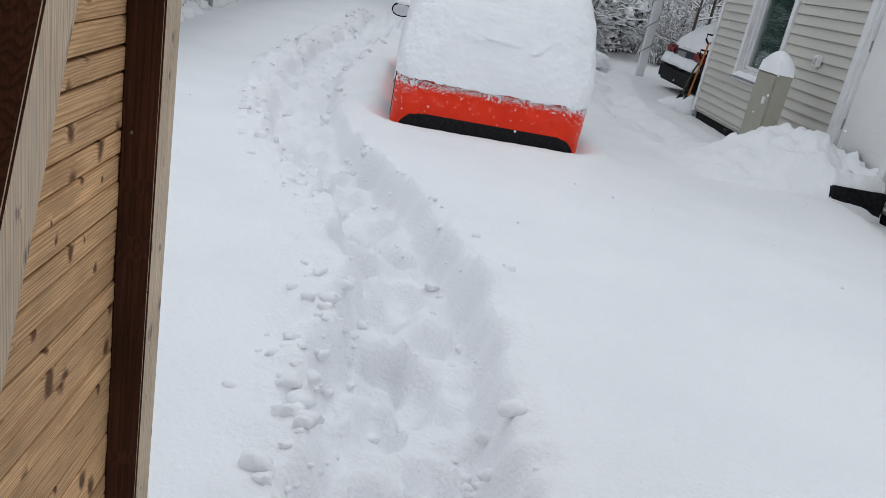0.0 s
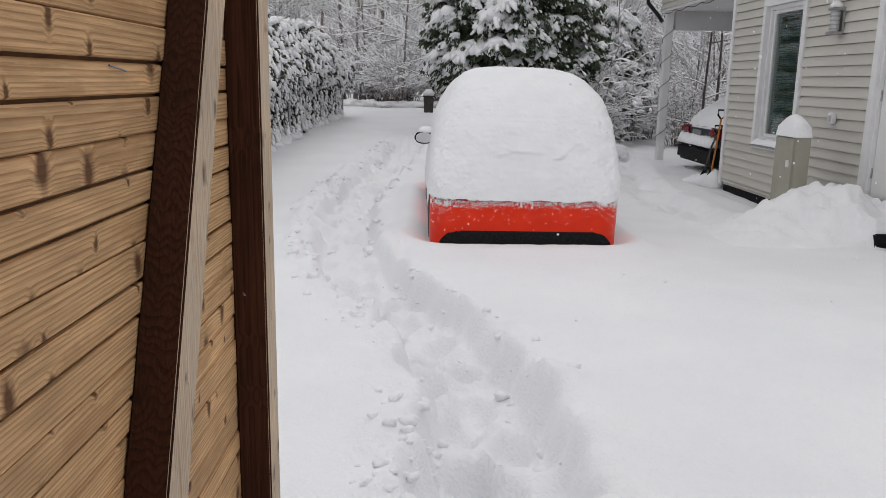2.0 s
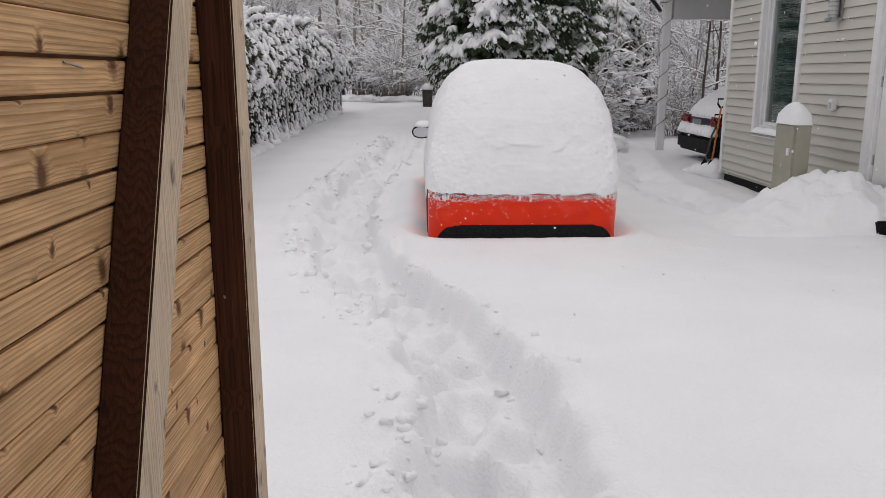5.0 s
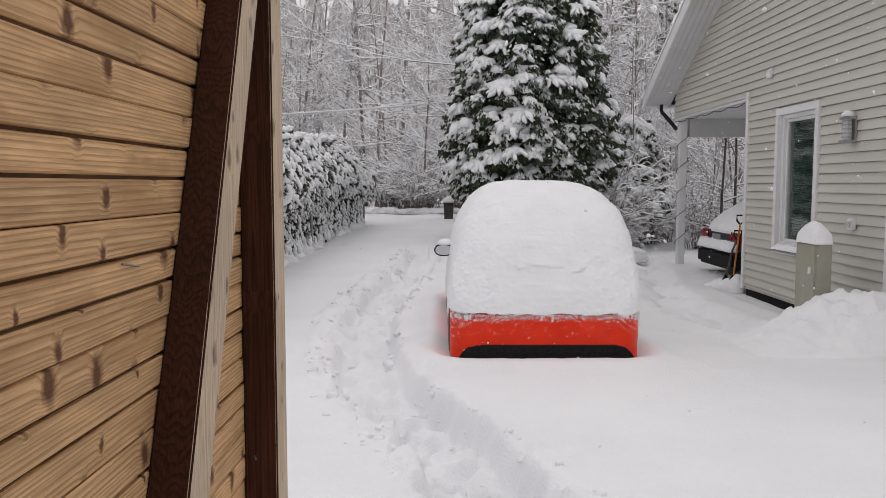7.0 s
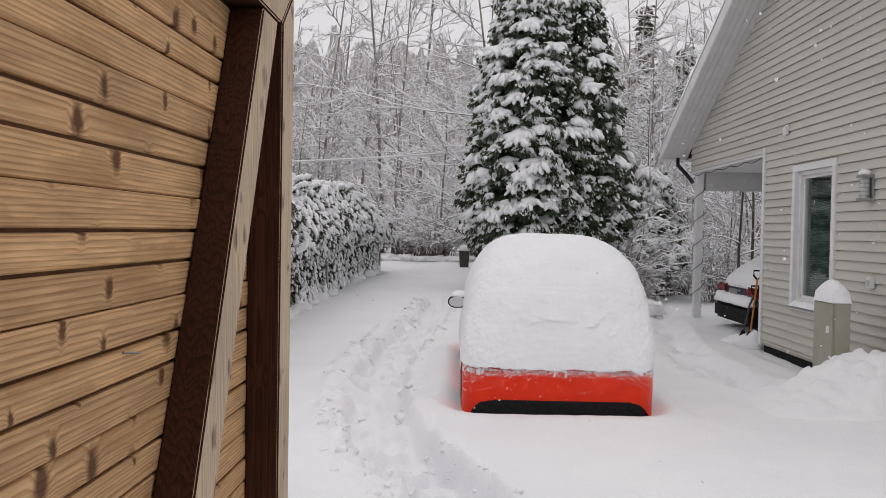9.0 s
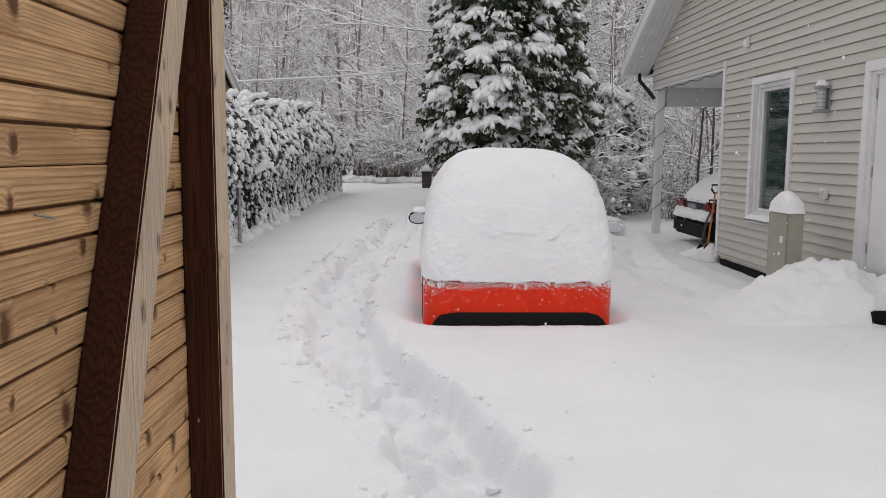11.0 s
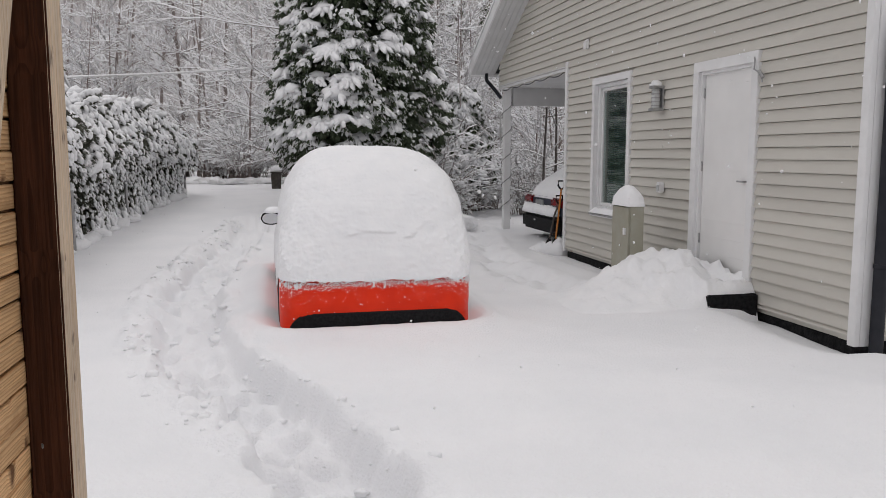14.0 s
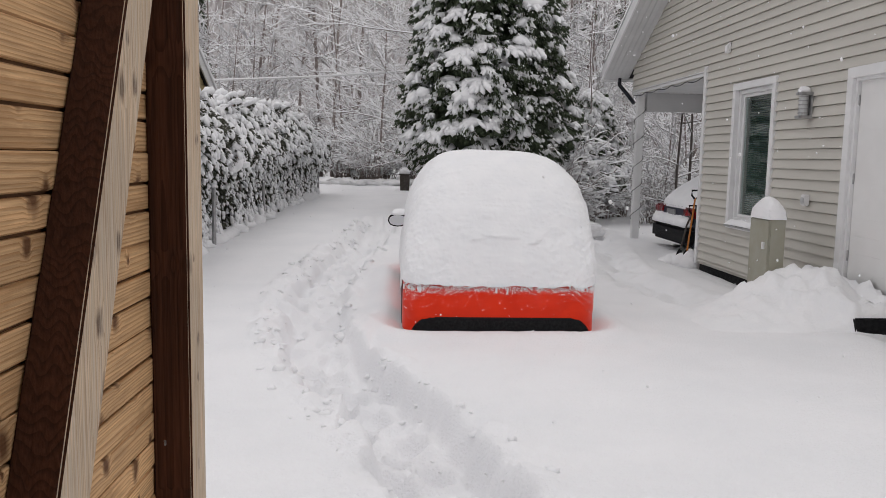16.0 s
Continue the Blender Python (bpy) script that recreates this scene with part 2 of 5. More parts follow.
GRAVEL = mat("wet_gravel", (0.10, 0.095, 0.09), 0.8, spots=(0.22, 0.21, 0.20), scale=60, bump=0.8, bump_scale=90)


# ---- mesh helpers ----
class Geo:
    """Vertices and faces gathered for one mesh."""

    def __init__(self):
        self.v, self.f = [], []

    def add(self, vs, fs):
        b = len(self.v)
        self.v.extend(vs)
        self.f.extend([tuple(b + i for i in f) for f in fs])

    def box(self, x0, x1, y0, y1, z0, z1):
        self.add([(x, y, z) for x in (x0, x1) for y in (y0, y1) for z in (z0, z1)],
                 [(0, 1, 3, 2), (4, 6, 7, 5), (0, 4, 5, 1), (2, 3, 7, 6), (0, 2, 6, 4), (1, 5, 7, 3)])

    def prism(self, poly, axis, a, b):
        """A polygon of 2D points pushed along an axis from a to b."""
        def at(p, w):
            q = list(p)
            q.insert("xyz".index(axis), w)
            return tuple(q)
        n = len(poly)
        self.add([at(p, a) for p in poly] + [at(p, b) for p in poly],
                 [tuple(range(n)), tuple(range(2 * n - 1, n - 1, -1))] + [(i, i + n, (i + 1) % n + n, (i + 1) % n) for i in range(n)])

    def tube(self, pts, radii, sides=6, cap=True):
        pts = [Vector(p) for p in pts]
        rings = []
        for i, p in enumerate(pts):
            d = (pts[min(i + 1, len(pts) - 1)] - pts[max(i - 1, 0)])
            d = d.normalized() if d.length > 1e-9 else Vector((0, 0, 1))
            u = d.cross(Vector((0.31, 0.17, 1)) if abs(d.z) < 0.9 else Vector((1, 0.2, 0.1))).normalized()
            w = d.cross(u)
            r = radii[i] if hasattr(radii, "__len__") else radii
            rings.append([tuple(p + u * (r * math.cos(2 * math.pi * k / sides)) + w * (r * math.sin(2 * math.pi * k / sides))) for k in range(sides)])
        vs = [v for ring in rings for v in ring]
        fs = [(i * sides + k, i * sides + (k + 1) % sides, (i + 1) * sides + (k + 1) % sides, (i + 1) * sides + k) for i in range(len(pts) - 1) for k in range(sides)]
        if cap:
            fs += [tuple(range(sides)), tuple(range(len(vs) - 1, len(vs) - sides - 1, -1))]
        self.add(vs, fs)

    def grid(self, rows):
        nr, nc = len(rows), len(rows[0])
        self.add([tuple(p) for r in rows for p in r], [(i * nc + j, i * nc + j + 1, (i + 1) * nc + j + 1, (i + 1) * nc + j) for i in range(nr - 1) for j in range(nc - 1)])


def ball(level):
    bm = bmesh.new()
    bmesh.ops.create_icosphere(bm, subdivisions=level, radius=1)
    bm.verts.ensure_lookup_table()
    data = [v.co.copy() for v in bm.verts], [tuple(v.index for v in f.verts) for f in bm.faces]
    bm.free()
    return data


BALL1, BALL2, BALL3 = ball(1), ball(2), ball(3)
# an octahedron split once: a light ball for far, small lumps
_o = [Vector(v) for v in ((1, 0, 0), (0, 1, 0), (-1, 0, 0), (0, -1, 0), (0, 0, 1), (0, 0, -1))]
_m = {}
_f = []
for i, j, k in ((0, 1, 4), (1, 2, 4), (2, 3, 4), (3, 0, 4), (1, 0, 5), (2, 1, 5), (3, 2, 5), (0, 3, 5)):
    e = []
    for p, q in ((i, j), (j, k), (k, i)):
        key = (min(p, q), max(p, q))
        if key not in _m:
            _m[key] = len(_o)
            _o.append((_o[p] + _o[q]).normalized())
        e.append(_m[key])
    _f += [(i, e[0], e[2]), (e[0], j, e[1]), (e[2], e[1], k), (e[0], e[1], e[2])]
BALL0 = _o, _f


def lump(g, c, r, shape=BALL2, rough=0.25, freq=2.0, flat=0.5):
    """A soft lump of snow: a ball with a bumpy surface and a flattened underside."""
    c, seed = Vector(c), Vector((random.random() * 50, random.random() * 50, random.random() * 50))
    vs = []
    for p in shape[0]:
        k = 1 + rough * noise.noise(p * freq + seed)
        z = p.z * k
        vs.append((c.x + p.x * k * r[0], c.y + p.y * k * r[1], c.z + (z if z > 0 else z * flat) * r[2]))
    g.add(vs, shape[1])


def mesh(name, g, material, smooth=False, bevel=0.0):
    me = bpy.data.meshes.new(name)
    me.from_pydata(g.v, [], g.f)
    for m in material if isinstance(material, (list, tuple)) else [material]:
        me.materials.append(m)
    bm = bmesh.new()
    bm.from_mesh(me)
    if len(bm.faces) < 60000 and not smooth:
        bmesh.ops.recalc_face_normals(bm, faces=bm.faces)
    if bevel:
        bmesh.ops.bevel(bm, geom=[e for e in bm.edges if len(e.link_faces) == 2 and e.calc_face_angle(0) > 0.5], offset=bevel, segments=2, affect="EDGES", clamp_overlap=True)
    bm.to_mesh(me)
    bm.free()
    if smooth:
        me.polygons.foreach_set("use_smooth", [True] * len(me.polygons))
    me.update()
    return me


def part(name, g, material, parent, label="", smooth=False, bevel=0.0):
    ob = new(name, g if isinstance(g, bpy.types.Mesh) else mesh(name, g, material, smooth, bevel))
    if parent:
        ob.parent = parent
    return tagged(ob, label)


def thing(name, label, category, at=(0, 0, 0), group="", kind=""):
    """An Empty at the base of a thing, which carries its parts."""
    ob = new(name)
    ob.location = at
    ob.empty_display_size = 0.1
    return tagged(ob, label, category, group, kind)


def smooth01(a, b, x):
    t = min(1.0, max(0.0, (x - a) / (b - a)))
    return t * t * (3 - 2 * t)


def nz(x, y, z=0.0):
    return noise.noise(Vector((x, y, z)))


# ---- ground: one sheet of snow to the horizon, with the trodden trail ----
TRAIL = [(0.22, 1.2), (0.21, 1.9), (0.21, 2.4), (0.20, 3.0), (0.17, 3.45), (0.09, 3.93), (-0.10, 4.57), (-0.43, 5.35), (-0.66, 6.1), (-0.80, 7.1), (-0.92, 8.5), (-0.78, 10.4), (-0.50, 12.6), (-0.3, 15)]
TRAIL_2 = [(4.0, 16.5), (3.5, 13.4), (3.0, 11.3), (2.85, 9.6), (2.95, 8.2), (3.2, 7.4)]


def along(path, x, y):
    """How far a place lies from a path, how far along it, and on which side (1: right)."""
    best, where, run, side = 9.0, 0.0, 0.0, 1
    for (ax, ay), (bx, by) in zip(path, path[1:]):
        ex, ey = bx - ax, by - ay
        ln = math.hypot(ex, ey)
        t = min(1, max(0, ((x - ax) * ex + (y - ay) * ey) / (ln * ln)))
        d = math.hypot(x - ax - t * ex, y - ay - t * ey)
        if d < best:
            best, where, side = d, run + t * ln, 1 if (x - ax) * ey - (y - ay) * ex > 0 else -1
        run += ln
    return best, where, side


TRAIL_RUN = [0.0]
for (ax, ay), (bx, by) in zip(TRAIL, TRAIL[1:]):
    TRAIL_RUN.append(TRAIL_RUN[-1] + math.hypot(bx - ax, by - ay))


def on_trail(s, off):
    """The place s metres along the trail and off metres to its right."""
    for (ax, ay), (bx, by), r0, r1 in zip(TRAIL, TRAIL[1:], TRAIL_RUN, TRAIL_RUN[1:]):
        if s <= r1 or r1 == TRAIL_RUN[-1]:
            t, ln = (s - r0) / (r1 - r0), r1 - r0
            return ax + (bx - ax) * t + (by - ay) / ln * off, ay + (by - ay) * t - (bx - ax) / ln * off, (bx - ax) / ln, (by - ay) / ln


# footprints: two files of long pits, trodden over more than once
rng = random.Random(5)
STEPS = []
s_, k = 0.15, 0
while s_ < TRAIL_RUN[-1]:
    x, y, ux, uy = on_trail(s_, (0.11 if k % 2 else -0.10) + rng.uniform(-0.06, 0.06))
    STEPS.append((x, y, ux, uy, rng.uniform(0.075, 0.10), rng.uniform(0.12, 0.17), rng.uniform(0.08, 0.17)))
    s_, k = s_ + rng.uniform(0.17, 0.30), k + 1
# knots of snow thrown out, most of them to the left of the trail
CLODS = []
for k in range(int(TRAIL_RUN[-1] * 48)):
    s_ = TRAIL_RUN[-1] * rng.random() ** 1.25
    off = -abs(rng.gauss(0.30, 0.10)) if rng.random() < 0.72 else rng.gauss(0.30, 0.09)
    if nz(s_ * 1.6, off * 2, 12.0) < -0.12:
        continue
    x, y, ux, uy = on_trail(s_, off)
    CLODS.append((x, y, 0.010 + 0.030 * rng.random() ** 2.2))


def ground(x, y, fine=True):
    z = 0.036 * max(0.0, min(y, 25.0) - 9.0) * (1 - smooth01(1.6, 3.4, x)) + 0.02 * nz(x * 0.5, y * 0.5) + 0.012 * nz(x * 1.4, y * 1.4, 3)
    z += 0.015 * max(0, y - 30) * smooth01(30, 60, y)
    # lower, thinner snow at the front of the house
    z -= 0.24 * smooth01(4.1, 5.0, x) * (1 - smooth01(4.7, 6.0, y))
    # shallow hollow round the car and a bank behind it
    d = math.hypot(max(abs(x - 0.82) - 0.62, 0), max(abs(y - 8.1) - 1.6, 0))
    z += 0.07 * math.exp(-(((d - 0.36) / 0.15) ** 2)) - 0.02 * smooth01(0.3, 0.1, d)
    z += 0.07 * math.exp(-(((x - 3.6) / 0.60) ** 2 + ((y - 6.1) / 0.55) ** 2))
    z -= 0.10 * smooth01(3.72, 4.15, x) * smooth01(4.4, 5.2, y) * (1 - smooth01(11.0, 12.0, y))
    z += 0.06 * math.exp(-(((x - 4.42) / 0.42) ** 2 + ((y - 4.78) / 0.20) ** 2))
    if not fine:
        return z
    d, s, side = along(TRAIL, x, y)
    if d < 1.0:
        o = d * side
        rag = 0.05 * nz(x * 2.6, y * 2.6, 6) + 0.035 * nz(x * 7, y * 7, 2)
        right = 1 - smooth01(0.27 + rag * 0.8, 0.37 + rag * 0.9, o)
        left = 1 - smooth01(0.18 + rag * 1.8, 0.31 + rag * 2.0, -o)
        inside = right * left
        z -= (0.25 + 0.05 * nz(x * 2, y * 2, 3)) * inside * smooth01(0.0, 0.5, s) * (1 - 0.45 * smooth01(5.2, 7.5, y))
        # low broken rims
        z += 0.022 * math.exp(-(((o - 0.45) / 0.06) ** 2)) * max(0, 0.6 + nz(x * 3, y * 3, 2))
        z += 0.055 * math.exp(-(((o + 0.40 + rag) / 0.09) ** 2)) * max(0, 0.35 + 1.4 * nz(x * 4, y * 4, 2))
        pit = 0.0
        for sx, sy, ux, uy, a, b, hh in STEPS:
            ex, ey = x - sx, y - sy
            if abs(ex) < 0.4 and abs(ey) < 0.4:
                q = ((ex * uy - ey * ux) / a) ** 2 + ((ex * ux + ey * uy) / b) ** 2
                if q < 4:
                    pit = max(pit, hh * math.exp(-q * q * q * 0.7)) - 0.18 * hh * math.exp(-((q - 2.0) / 0.6) ** 2)
        z -= pit * (1 - 0.35 * smooth01(5.2, 7.5, y))
        soft = 1 - smooth01(0.34, 0.62, d)
        z += (0.075 * nz(x * 3.4, y * 3.4, 1) + 0.050 * nz(x * 8, y * 8, 5) + 0.022 * abs(nz(x * 17, y * 17, 8))) * soft
    d, s, side = along(TRAIL_2, x, y)
    if d < 0.9:
        z -= (0.10 + 0.16 * nz(x * 3.1, y * 3.1, 11)) * (1 - smooth01(0.12, 0.36, d + 0.1 * nz(x * 4, y * 4, 6))) - 0.035 * math.exp(-(((d - 0.42) / 0.12) ** 2)) * (1 + nz(x * 4, y * 4))
        z += 0.04 * nz(x * 6, y * 6) * (1 - smooth01(0.3, 0.7, d))
    z += 0.004 * nz(x * 6, y * 6, 9) + 0.003 * nz(x * 19, y * 19, 4)
    return z


def spread(lo, hi, step, far_lo, far_hi):
    a = list(np.arange(lo, hi + 1e-6, step))
    d, s = hi, step
    while d < far_hi:
        s *= 1.12
        d += s
        a.append(d)
    d, s = lo, step
    while d > far_lo:
        s *= 1.16
        d -= s
        a.insert(0, d)
    return a


GX = [x for x in spread(-1.5, 1.0, 0.022, -260, 1.0) if x < 0.99] + spread(1.0, 4.6, 0.04, 1.0, 260)
GY = [y for y in spread(1.3, 5.6, 0.024, -120, 5.6) if y < 5.59] + spread(5.6, 12.0, 0.04, 5.6, 420)
g = Geo()
g.grid([[(x, y, ground(x, y)) for x in GX] for y in GY])
tagged(part("ground", g, SNOW, None, smooth=True), "deep white snow over the drive, with a trodden trail", "ground", kind="structure")
g = Geo()
for x, y, r in CLODS:
    lump(g, (x, y, ground(x, y) + r * 0.1), (r * 1.2, r * 0.9, r * 0.8), BALL2, 0.7, 1.3, 0.8)
tagged(part("snow_clods", g, SNOW_SOFT, None, smooth=True), "loose clods of snow kicked up beside the trail", "snow", kind="stuff")

# ---- the open wooden door leaf beside the camera ----
LEAF_TOP, LEAF_Y0, LEAF_Y1 = 1.885, -0.32, 1.375


def leaf_x(y):
    return -0.447 + 0.020 * (y - 0.5) / 0.75


def door_leaf():
    leaf = thing("wooden_door", "open outward-swung pine plank door with a diagonal brace", "door", (leaf_x(0.5), 0.5, -0.2))
    turn = math.degrees(math.atan(0.020 / 0.75))
    leaf.rotation_euler = (0, 0, -radians(turn))

    def timber_part(name, poly, x0, x1, label):
        # poly in (y, z); the faces that look along x stay raw, the rest are stained
        gg = Geo()
        gg.prism(poly, "x", x0, x1)
        me = mesh(name, gg, [STAIN, RAW], bevel=0.003)
        for p in me.polygons:
            p.material_index = 1 if p.normal.x > 0.8 else 0
        ob = part(name, me, None, leaf, label)
        ob.location = (0, 0, 0)
        return ob

    z0 = 0.2  # the leaf's base below the snow
    top = LEAF_TOP + z0
    yo = 0.5
    # far stile, near stile, top rail, brace: all stand proud of the boards
    timber_part("stile", [(1.297 - yo, 0.0), (1.378 - yo, 0.0), (1.378 - yo, top + 0.075), (1.297 - yo, top + 0.0)], 0.0, 0.061, "brown-stained stile with a raw outer edge")
    timber_part("stile", [(LEAF_Y0 - yo, 0.0), (LEAF_Y0 + 0.08 - yo, 0.0), (LEAF_Y0 + 0.08 - yo, top), (LEAF_Y0 - yo, top)], 0.0, 0.061, "")
    timber_part("rail", [(LEAF_Y0 - yo, top), (1.297 - yo, top), (1.378 - yo, top + 0.075), (LEAF_Y0 - yo, top + 0.075)], 0.0, 0.058, "")

    def bl(z):
        return 1.045 + 0.43 * (z - 1.42) - yo
    timber_part("brace", [(bl(0.1) - 0.045, 0.3), (bl(0.1) + 0.045, 0.3), (bl(1.86) + 0.045, top - 0.003), (bl(1.86) - 0.045, top - 0.003)], 0.0, 0.056, "diagonal brace with a weathered raw edge")
    # boards: two broad ones with a fine seam, then a narrow one, with open joints
    k, z, n = 0, 1.425 + 4 * 0.1367, 0
    joints = []
    for c in range(-6, 16):
        b = 1.425 - c * 0.1367
        joints += [(b, 0.0012), (b - 0.047, 0.0045), (b - 0.089, 0.0045)]
    joints.sort(reverse=True)
    # sheet behind the boards, its dark colour stands for shade in the joints
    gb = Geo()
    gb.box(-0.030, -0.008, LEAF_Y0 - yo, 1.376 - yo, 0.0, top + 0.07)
    part("backing", gb, GROOVE, leaf, "backing coloured dark brown for the shade in the joints")
    rng = random.Random(3)
    for (za, ga), (zb, g2) in zip(joints, joints[1:]):
        za, zb = min(za, LEAF_TOP) + z0 - ga / 2, max(zb, -0.2) + z0 + g2 / 2
        if za - zb < 0.012:
            continue
        gg = Geo()
        c = 0.003
        h = (za - zb) / 2
        d = rng.uniform(-0.002, 0.0015)
        gg.prism([(-0.018, -h), (d - c, -h), (d, -h + 0.7 * c), (d, h - 0.7 * c), (d - c, h), (-0.018, h)], "y", -0.80, 0.80)
        # prism pushes along y: polygon is (x, z)
        ob = part("plank", gg, PINE, leaf)
        ob.location = (0, LEAF_Y0 - yo + 0.845 + 0.003, (za + zb) / 2)
        n += 1
    # nails and a bent staple
    gn = Geo()
    gn.tube([(0.02, 1.292 - yo, 0.97 + z0), (0.03, 1.262 - yo, 0.975 + z0)], 0.0018, 5)
    part("nail", gn, STEEL, leaf, "bent nail in the stile")
    gn = Geo()
    gn.tube([(0.001, 0.800 - yo, 1.372 + z0), (0.006, 0.835 - yo, 1.366 + z0)], 0.0013, 5)
    part("nail", gn, STEEL, leaf, "bent nail in the boards")
    return leaf


door_leaf()
gh = Geo()
gh.box(-0.62, -0.50, -0.52, -0.40, -0.3, 2.1)
tagged(part("hinge_post", gh, RAW, None, bevel=0.006), "squared weathered post that carries the wooden door", "post")

# ---- the shed behind the camera, with the doorway that the wooden door belongs to ----
SHED = mat("dark_shed_boards", (0.20, 0.115, 0.06), 0.8, spots=(0.13, 0.075, 0.04), scale=4, bump=0.2, bump_scale=20, stretch=(6, 6, 0.5))
for name, lab, box in (
        ("wall_shed_front", "brown boarded shed wall beside the doorway", (0.70, 1.15, -0.66, -0.56, -0.3, 2.3)),
        ("wall_shed_front", "brown boarded shed wall behind the hinge post", (-1.4, -0.63, -0.66, -0.56, -0.3, 2.3)),
        ("wall_shed_lintel", "brown boarded shed wall over the doorway", (-0.63, 0.70, -0.66, -0.56, 2.12, 2.3)),
        ("wall_shed_side", "brown boarded side wall of the shed", (-1.4, -1.3, -3.2, -0.67, -0.3, 2.3)),
        ("wall_shed_side", "brown boarded side wall of the shed", (1.05, 1.15, -3.2, -0.67, -0.3, 2.3)),
        ("wall_shed_back", "brown boarded back wall of the shed", (-1.4, 1.15, -3.3, -3.205, -0.3, 2.3)),
        ("ceiling_shed", "plain boarded shed ceiling", (-1.5, 1.25, -3.4, -0.50, 2.305, 2.4))):
    g = Geo()
    g.box(*box)
    tagged(part(name, g, SHED, None, bevel=0.004), lab, "ceiling" if "ceiling" in name else "wall", kind="structure")

# ---- the house ----
HX, HY0, HY1, HYP = 4.25, 5.03, 11.0, 14.45   # gable wall, near corner, far end of the closed wall, carport post
EAVE, PITCH_Y = 3.14, 9.74
SLOPE = 0.505
PITCH = 0.1075


def rake(y):
    return EAVE + SLOPE * (PITCH_Y - HY0 - abs(y - PITCH_Y))


WIN = (8.90, 10.05, 0.60, 2.42)   # y0 y1 z0 z1 of the casing
DOOR = (6.36, 7.46, 0.15, 2.34)
CARPORT_Z = 2.66


def gable_wall():
    wall = thing("wall_gable", "gable wall of greige lapped siding boards", "wall", (HX, HY0, 0), kind="structure")
    # core with real openings, in blocks
    gg = Geo()
    x0, x1 = 0.03, 0.20
    def blk(y0, y1, z0, z1):
        gg.box(x0, x1, y0 - HY0, y1 - HY0, z0, z1)
    blk(HY0 + 0.02, DOOR[0] + 0.06, 0.0, CARPORT_Z)
    blk(DOOR[1] - 0.06, WIN[0] + 0.06, 0.0, CARPORT_Z)
    blk(WIN[1] - 0.06, HY1, 0.0, CARPORT_Z)
    blk(DOOR[0] + 0.06, DOOR[1] - 0.06, DOOR[3] - 0.06, CARPORT_Z)
    blk(DOOR[0] + 0.06, DOOR[1] - 0.06, 0.0, DOOR[2] + 0.06)
    blk(WIN[0] + 0.06, WIN[1] - 0.06, 0.0, WIN[2] + 0.06)
    blk(WIN[0] + 0.06, WIN[1] - 0.06, WIN[3] - 0.06, CARPORT_Z)
    gg.prism([(0.02, CARPORT_Z), (HYP + 0.05 - HY0, CARPORT_Z), (HYP + 0.05 - HY0, EAVE - 0.02), (PITCH_Y - HY0, rake(PITCH_Y) - 0.02), (0.02, EAVE - 0.02)], "x", x0, x1)
    part("core", gg, SIDING, wall)
    # lapped boards, cut round the openings and along the rake
    z = 0.08 - PITCH
    while z < rake(PITCH_Y) - 0.05:
        top = z + PITCH
        lo, hi = HY0 + 0.056, (HY1 if top < CARPORT_Z + 0.02 else HYP + 0.06)
        cut_lo = cut_hi = None
        if top > EAVE:
            lo2 = PITCH_Y - (rake(PITCH_Y) - z) / SLOPE
            hi2 = PITCH_Y + (rake(PITCH_Y) - z) / SLOPE
            lo, hi = max(lo, lo2), min(hi, hi2)
        spans = [(lo, hi)]
        for o in (WIN, DOOR):
            if z < o[3] - 0.02 and top > o[2] + 0.02:
                spans = [p for a, b in spans for p in ((a, min(b, o[0])), (max(a, o[1]), b)) if p[1] - p[0] > 0.03]
        for a, b in spans:
            a2, b2 = a, b
            if top > EAVE:
                a2 = max(a, PITCH_Y - (rake(PITCH_Y) - top) / SLOPE) if a < PITCH_Y else a
                b2 = min(b, PITCH_Y + (rake(PITCH_Y) - top) / SLOPE) if b > PITCH_Y else b
                if b2 <= a2:
                    a2 = b2 = (a + b) / 2
            gb = Geo()
            t, z_ = 0.018, max(z + 0.006, 0.045)
            gb.add([(-t, a - HY0, z_), (-t, b - HY0, z_), (0.03, b - HY0, z_), (0.03, a - HY0, z_),
                    (0.006, a2 - HY0, top + 0.001), (0.006, b2 - HY0, top + 0.001), (0.03, b2 - HY0, top + 0.001), (0.03, a2 - HY0, top + 0.001),
                    (-t, a - HY0, z_ + 0.012), (-t, b - HY0, z_ + 0.012)],
                   [(0, 3, 2, 1), (0, 1, 9, 8), (8, 9, 5, 4), (4, 5, 6, 7), (3, 7, 6, 2), (0, 8, 4), (0, 4, 7, 3), (1, 2, 6, 5), (1, 5, 9)])
            part("siding_board", gb, SIDING, wall)
        z += PITCH
    return wall


